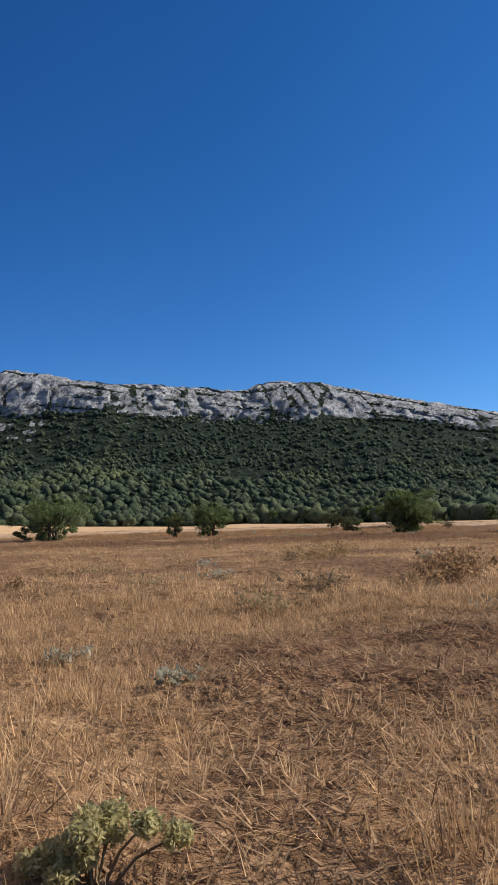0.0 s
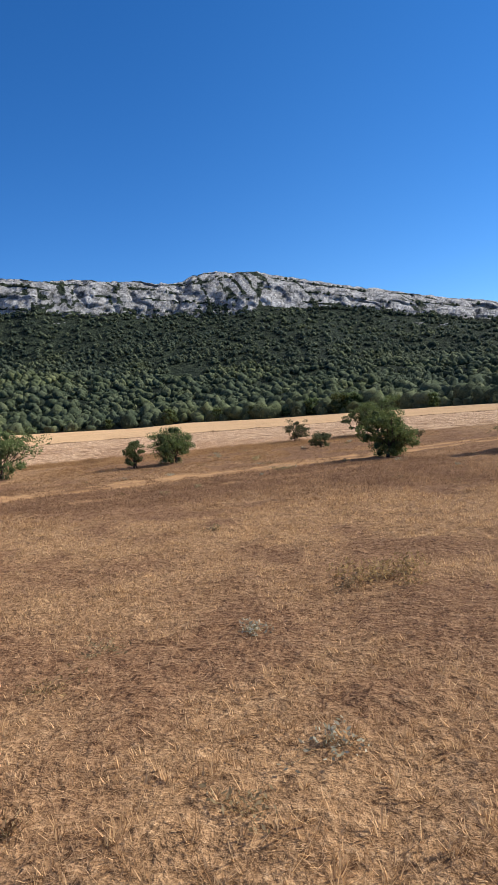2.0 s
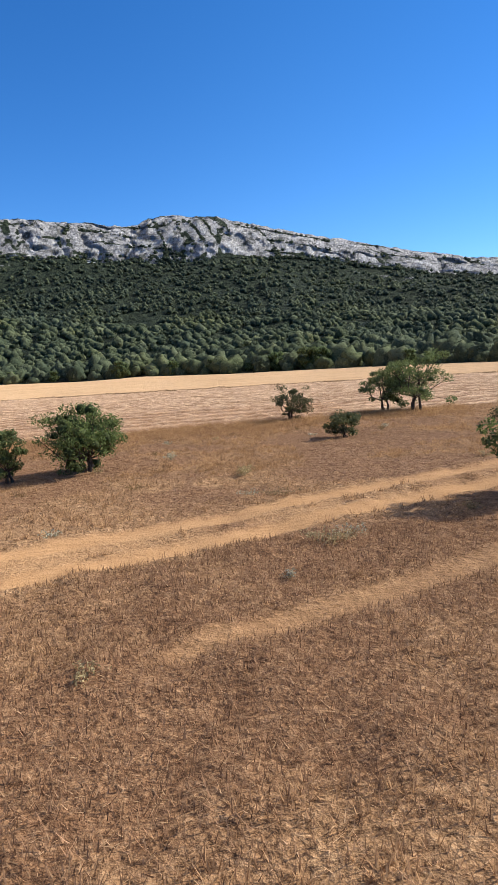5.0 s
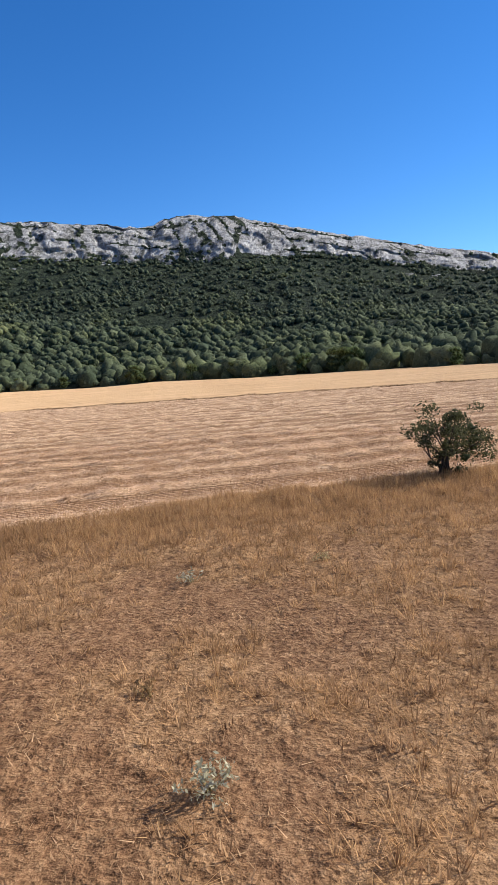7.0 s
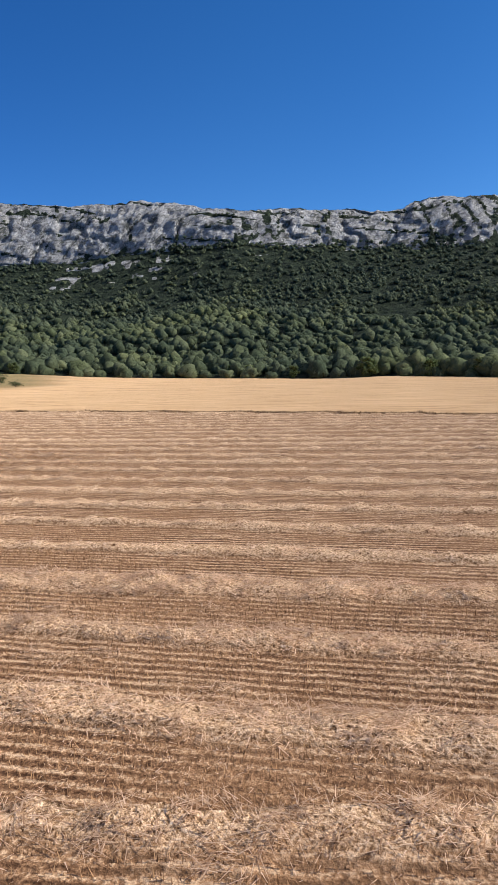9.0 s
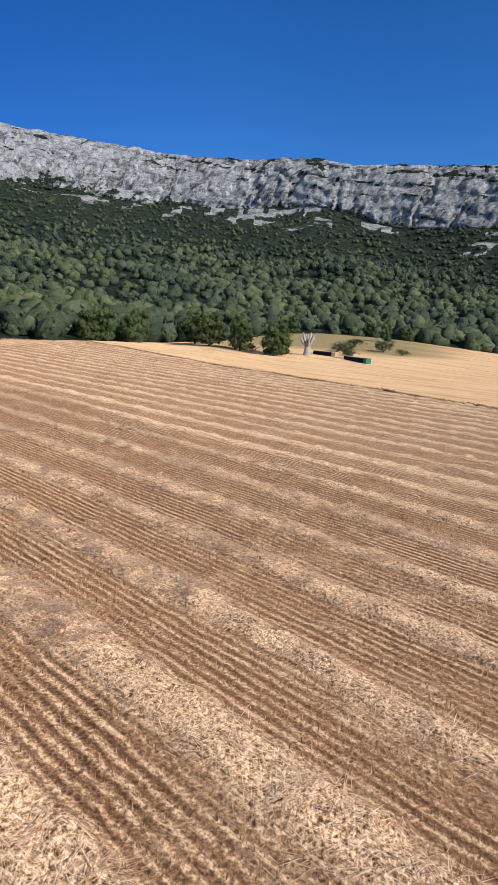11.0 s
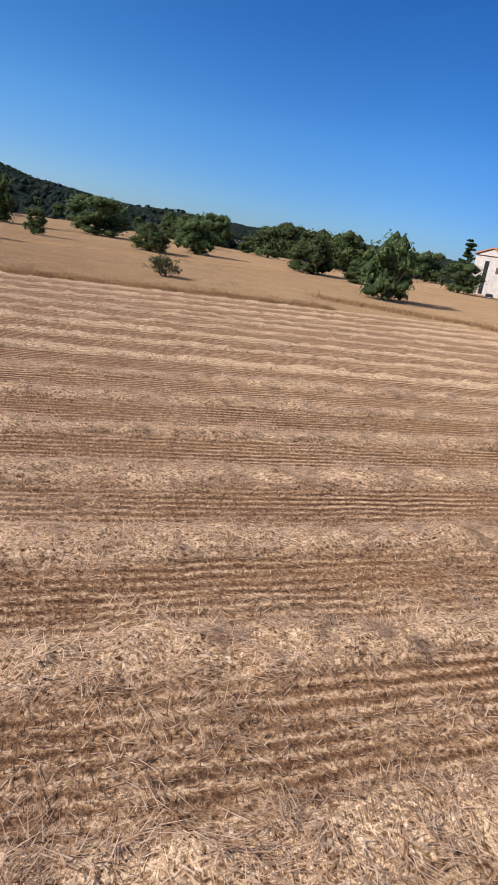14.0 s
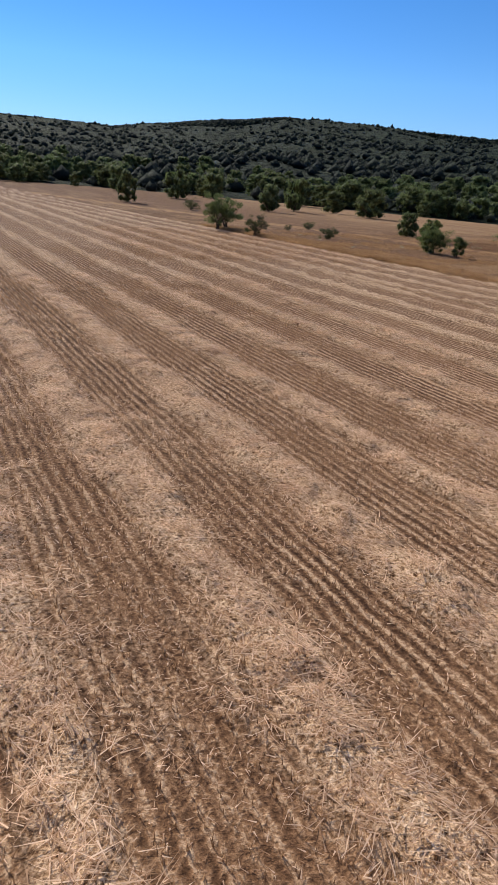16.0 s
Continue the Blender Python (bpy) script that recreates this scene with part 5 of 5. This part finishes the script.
def house(name, label, x, y, z, turn, deep, long, eave, ridge, along="y", windows=(), tiles=None):
    """A block with a tiled gable roof. Its lit face looks along its own +x, the shaded one along +y."""
    root = new(name)
    root.matrix_basis = pose(x, y, z, 0, 0, turn)
    part("wall", boxes((-deep, -long, -0.6, 0, 0, eave)), PLASTER, root)
    bm = bmesh.new()
    o = 0.35
    if along == "y":
        pts = [(-deep - o, -long - o, eave), (o, -long - o, eave), (-deep / 2, -long - o, ridge), (-deep - o, o, eave), (o, o, eave), (-deep / 2, o, ridge)]
    else:
        pts = [(o, -long - o, eave), (o, o, eave), (o, -long / 2, ridge), (-deep - o, -long - o, eave), (-deep - o, o, eave), (-deep - o, -long / 2, ridge)]
    vs = [bm.verts.new(p) for p in pts] + [bm.verts.new((p[0], p[1], p[2] + 0.22)) for p in pts]
    for q in ((0, 2, 5, 3), (1, 4, 5, 2), (6, 9, 11, 8), (7, 8, 11, 10), (0, 3, 9, 6), (1, 7, 10, 4), (0, 6, 8, 2), (1, 2, 8, 7), (3, 5, 11, 9), (4, 10, 11, 5), (0, 1, 4, 3)):
        bm.faces.new([vs[i] for i in q])
    part("roof", bm, tiles or TILE, root)
    bm = bmesh.new()
    g = [bm.verts.new(p) for p in ((pts[0], pts[1], pts[2], pts[3], pts[4], pts[5]))]
    if along == "x":
        part_pts = [(-0.02, -long, eave), (-0.02, 0, eave), (-0.02, -long / 2, ridge - 0.1), (-deep + 0.02, -long, eave), (-deep + 0.02, 0, eave), (-deep + 0.02, -long / 2, ridge - 0.1)]
    else:
        part_pts = [(-deep, -0.02, eave), (0, -0.02, eave), (-deep / 2, -0.02, ridge - 0.1), (-deep, -long + 0.02, eave), (0, -long + 0.02, eave), (-deep / 2, -long + 0.02, ridge - 0.1)]
    for v, p in zip(g, part_pts):
        v.co = p
    bm.faces.new((g[0], g[1], g[2]))
    bm.faces.new((g[3], g[5], g[4]))
    bm.faces.new((g[0], g[2], g[5], g[3]))
    bm.faces.new((g[1], g[4], g[5], g[2]))
    bm.faces.new((g[0], g[3], g[4], g[1]))
    part("gable", bm, PLASTER, root)
    for wx, wy, wz, ww, wh, face, shut in windows:
        window_part(root, wx, wy, wz, ww, wh, face, shut)
    return tagged(root, label, "building", "old farm buildings beyond the field")


TURN = 17.0
# the first, tall pane is a dark sheet standing for a shaded open recess
win_tall = [(0, -5.3, 1.0, 1.1, 6.6, "x", False), (0, -2.2, 5.4, 0.8, 1.2, "x", True)] + [(x, 0, z, 0.9, 1.4, "y", True) for x, z in ((-3.2, 1.6), (-7.4, 4.9), (-10.6, 1.4))]
house("farmhouse", "tall old plaster farmhouse with a clay tile gable roof", -124.6, -15.0, -1.2, TURN, 13.3, 8.7, 8.7, 10.2, "x", win_tall, TILE_NEW)
win_long = [(0, -y, 3.0, 0.8, 1.0, "x", False) for y in (2.5, 5.5, 9.0, 14.5, 18.0, 21.5, 26.0, 30.0)] + [(0, -y, 0.8, 0.9, 1.3, "x", True) for y in (4.0, 10.5)]
house("long_barn", "long two-storey plaster building with a weathered tile roof", -151.5, 8.0, -0.9, TURN, 6.2, 33.0, 5.1, 7.1, "y", win_long)
house("lean_to", "low pale outbuilding with a pink tile roof", -141.0, -3.5, -1.4, TURN, 4.0, 9.0, 2.4, 3.4, "y", [(0, -3.0, 0.9, 1.6, 0.9, "x", False)])
stack = new("chimney_stack")
stack.matrix_basis = pose(-145.6, 2.4, -1.5, 0, 0, TURN)
part("shaft", boxes((-0.5, -0.5, 0, 0.5, 0.5, 6.6)), PLASTER, stack)
part("cap", boxes((-0.62, -0.62, 6.6, 0.62, 0.62, 6.85)), STONE, stack)
tagged(stack, "square pale plaster chimney stack against the barn", "chimney")

def chimney(x, y, z, turn, wide, high, label):
    root = new("roof_chimney")
    root.matrix_basis = pose(x, y, z, 0, 0, turn)
    part("shaft", boxes((-wide / 2, -wide / 2, -0.9, wide / 2, wide / 2, high)), PLASTER, root)
    part("cap", boxes((-wide / 2 - 0.08, -wide / 2 - 0.08, high, wide / 2 + 0.08, wide / 2 + 0.08, high + 0.12)), TILE, root)
    return tagged(root, label, "chimney", "chimneys on the farm roofs")


def on_house(x, y, turn, lx, ly):
    c, k = math.cos(radians(turn)), math.sin(radians(turn))
    return x + lx * c - ly * k, y + lx * k + ly * c


for lx, ly, wide, high in ((-2.6, -24.5, 0.8, 1.1), (-3.0, -16.5, 0.6, 0.8), (-3.2, -13.2, 0.9, 0.6), (-3.1, -1.2, 0.5, 0.9)):
    cx, cy = on_house(-151.5, 8.0, TURN, lx, ly)
    chimney(cx, cy, -0.9 + 6.9, TURN, wide, high, "short plaster chimney on the tiled barn roof")
dx, dy = on_house(-124.6, -15.0, TURN, -10.4, -4.4)
dormer = new("roof_dormer")
dormer.matrix_basis = pose(dx, dy, -1.2 + 9.6, 0, 0, TURN)
part("wall", boxes((-1.6, -1.5, -0.8, 1.4, 1.5, 0.75)), SHUTTER, dormer)
part("roof", boxes((-1.9, -1.8, 0.75, 1.7, 1.8, 0.95)), TILE_NEW, dormer)
tagged(dormer, "dark open dormer under a flat orange tile roof", "dormer")
for n, (lx, ly, h, w) in enumerate(((0.9, -5.2, 3.4, 2.4), (1.8, -9.6, 1.7, 2.6), (2.2, -13.0, 1.1, 1.8), (5.0, -27.5, 2.6, 4.4))):
    bx, by = on_house(-151.5, 8.0, TURN, lx, ly)
    t = tree_thing("garden_bush", SHAPES[n], bx, by, "round green bush in front of the barn wall", "bush", "bushes by the farm", n * 90, base=-1.1)
    t.scale = (w / 1.1, w / 1.1, h)


def boulder(x, y, z, size, seed):
    r = np.random.default_rng(seed)
    iv, jf = ico(2)
    v = iv * (0.7 + 0.5 * vnoise(iv[:, 0] * 1.7 + seed, iv[:, 1] * 1.7, iv[:, 2] * 1.7, 121))[:, None] * size * (1.0, 0.8, 0.6)
    root = new("boulder", mesh_of("boulder", v, jf, STONE))
    root.matrix_basis = pose(x, y, z, 0, 0, r.uniform(0, 360))
    return tagged(root, "pale rough stone block beside the farm track", "stone", "stones by the farm")


for n in range(14):
    lx, ly = tree_rng.uniform(2.0, 8.0), tree_rng.uniform(-26.0, 4.0)
    bx, by = on_house(-151.5, 8.0, TURN, lx, ly)
    boulder(bx, by, float(ground_height(np.array(bx), np.array(by))) + 0.15, tree_rng.uniform(0.3, 0.9), 200 + n)


def cedar_meshes(h, w, rng):
    """A cedar: a straight trunk and flat tiers of foliage with gaps between."""
    pieces = [tube([(0, 0, -0.3), (0, 0, h * 0.5), (0.1, 0, h * 0.97)], [0.036 * h, 0.024 * h, 0.006 * h], 8)]
    cen, rad = [], []
    for q in (0.36, 0.50, 0.62, 0.74, 0.85, 0.95):
        reach = 0.5 * w * (1.25 - q) * rng.uniform(0.8, 1.15)
        for n in range(5):
            a = rng.uniform(0, 2 * np.pi)
            q2 = q + rng.uniform(-0.06, 0.05)
            end = np.array([math.cos(a) * reach, math.sin(a) * reach, h * q2 + rng.uniform(-0.02, 0.05) * h])
            pieces.append(tube([(0, 0, h * q2 - 0.03 * h), end * (0.55, 0.55, 1.0), end], [0.010 * h, 0.007 * h, 0.003 * h], 5))
            for k in (0.45, 0.75, 1.0):
                cen.append(end * (k, k, 1.0) + rng.normal(size=3) * (0.25, 0.25, 0.1))
                rad.append(0.10 * w * rng.uniform(0.8, 1.3))
    q, f = leaves(np.array(cen), np.array(rad), 7500, 0.22, rng, flat=0.42)
    v, tf = joined(pieces)
    return [mesh_of("cedar_trunk", v, tf, BARK, True), mesh_of("cedar_crown", q, np.concatenate([f[:, [0, 1, 2]], f[:, [0, 2, 3]]]), LEAF_DARK)]


for x, y, h, w, seed in ((-173.5, -20, 12.6, 13.0, 71), (-177.4, -13.0, 13.4, 11.5, 72), (-128, -37, 11.5, 5.0, 73)):
    tree_thing("cedar_tree", cedar_meshes(h, w, np.random.default_rng(seed)), x, y, "tall dark cedar with flat tiers behind the farm", "tree", "cedars behind the farm", 0.0, base=-1.5)


def street_lamp(x, y, z, h):
    root = new("street_lamp")
    root.matrix_basis = pose(x, y, z)
    v, f = tube([(0, 0, -0.3), (0, 0, h * 0.5), (0, 0, h)], [0.13, 0.10, 0.08], 8)
    part("pole", mesh_of("pole", v, f, METAL, True), None, root)
    part("lamp_head", boxes((-0.35, -0.16, h, 0.35, 0.16, h + 0.18)), WHITE, root)
    return tagged(root, "grey metal lamp post beside the farm road", "lamp post")


street_lamp(-105.8, -26.2, -1.3, 6.2)
street_lamp(-158.5, 24.0, -1.5, 6.0)


def parked_car(x, y, z, turn):
    root = new("car")
    root.matrix_basis = pose(x, y, z, 0, 0, turn)
    bm = boxes((-2.1, -0.85, 0.28, 2.1, 0.85, 0.85))
    bmesh.ops.bevel(bm, geom=bm.edges[:], offset=0.14, segments=2, affect="EDGES")
    part("body", bm, WHITE, root)
    bm = boxes((-1.5, -0.75, 0.8, 1.0, 0.75, 1.45))
    for v in bm.verts:
        if v.co.z > 1.2:
            v.co.x *= 0.72
            v.co.y *= 0.86
    bmesh.ops.bevel(bm, geom=bm.edges[:], offset=0.08, segments=2, affect="EDGES")
    part("cabin", bm, GLASS, root, "dark glazed cabin")
    for wx in (-1.3, 1.3):
        for wy in (-0.8, 0.8):
            bm = bmesh.new()
            bmesh.ops.create_cone(bm, cap_ends=True, segments=14, radius1=0.32, radius2=0.32, depth=0.2, matrix=Matrix.Translation((wx, wy, 0.32)) @ Matrix.Rotation(radians(90), 4, "X"))
            wheel = part("wheel", bm, RUBBER, root)
            bm = bmesh.new()
            bmesh.ops.create_cone(bm, cap_ends=True, segments=12, radius1=0.19, radius2=0.19, depth=0.22, matrix=Matrix.Translation((wx, wy, 0.32)) @ Matrix.Rotation(radians(90), 4, "X"))
            part("rim", bm, METAL, wheel)
    return tagged(root, "white parked car beside the farm buildings", "car")


parked_car(-119.5, -10.5, -1.05, 60)
parked_car(-136.2, -4.5, -1.5, 40)

# dead tree, low wall and bushes at the western field end
dead = new("dead_tree")
DX, DY = -125.1, 194.1
dead.matrix_basis = pose(DX, DY, float(ground_height(np.array(DX), np.array(DY))))
drng = np.random.default_rng(5)
limbs = [tube([(0, 0, -0.3), (0.1, 0, 1.2), (0.0, 0.1, 2.2)], [0.95, 0.72, 0.62], 9)]
for n in range(9):
    a = n * 0.72
    e = np.array([math.cos(a) * drng.uniform(0.7, 1.9), math.sin(a) * drng.uniform(0.7, 1.9), drng.uniform(3.4, 5.2)])
    limbs.append(tube([(0, 0, drng.uniform(1.4, 2.1)), e * (0.7, 0.7, 0.75), e], [0.42, 0.30, 0.15], 6))
dv, df = joined(limbs)
part("trunk", mesh_of("dead_trunk", dv, df, DEAD, True), None, dead)
tagged(dead, "bleached leafless dead tree at the field end", "tree")


def trough(x, y, turn, long, end_mat, label):
    """A long low dark shed: sides, lid and a coloured end panel."""
    root = new("field_trough")
    root.matrix_basis = pose(x, y, float(ground_height(np.array(x), np.array(y))), 0, 0, turn)
    part("side_panel", boxes((-long / 2, -0.55, -0.2, long / 2, -0.45, 0.85)), RUBBER, root)
    part("side_panel", boxes((-long / 2, 0.45, -0.2, long / 2, 0.55, 0.85)), RUBBER, root)
    part("lid", boxes((-long / 2 - 0.1, -0.65, 0.85, long / 2 + 0.1, 0.65, 0.95)), STONE, root, "pale weathered lid")
    part("end_panel", boxes((long / 2 - 0.05, -0.6, -0.2, long / 2 + 0.05, 0.6, 0.9)), end_mat, root)
    if end_mat is GREEN_PAINT:
        part("end_box", boxes((long / 2 + 0.05, -0.6, -0.2, long / 2 + 1.2, 0.6, 0.95)), end_mat, root, "faded green painted box")
    return tagged(root, label, "trough")


trough(-124.9, 199.1, 4, 5.6, SHUTTER, "long low dark trough beside the dead tree")
trough(-112.7, 196.8, -16, 8.2, GREEN_PAINT, "long low dark trough with a faded green end")
for n, (x, y, h, w) in enumerate(((-131.2, 209.2, 2.2, 3.6), (-122.5, 204.5, 2.0, 2.8), (-117.8, 199.5, 2.6, 2.6), (-134.5, 216, 2.2, 4.0), (-142, 226, 2.0, 5.0), (-128, 222, 3.4, 4.8), (-121, 221, 1.6, 3.0))):
    t = tree_thing("thorn_bush", BUSHES[n % 2], x, y, "olive-green bush beside the low troughs", "bush", "bushes at the western field end", n * 70)
    t.scale = (w / 1.15, w / 1.15, h)
for n, (x, y, h, w) in enumerate(((-131, 180, 6.5, 7.0), (-127, 187, 7.2, 6.5), (-124.5, 184, 6.0, 6.0), (-137, 176, 7.5, 8.0), (-146, 178, 8.0, 8.0), (-150, 247, 5.6, 4.6))):
    t = tree_thing("oak_tree", SHAPES[n % 6], x, y, "leafy green oak at the western field end", "tree", "oaks at the western field end", n * 53)
    t.scale = (w / 1.1, w / 1.1, h)
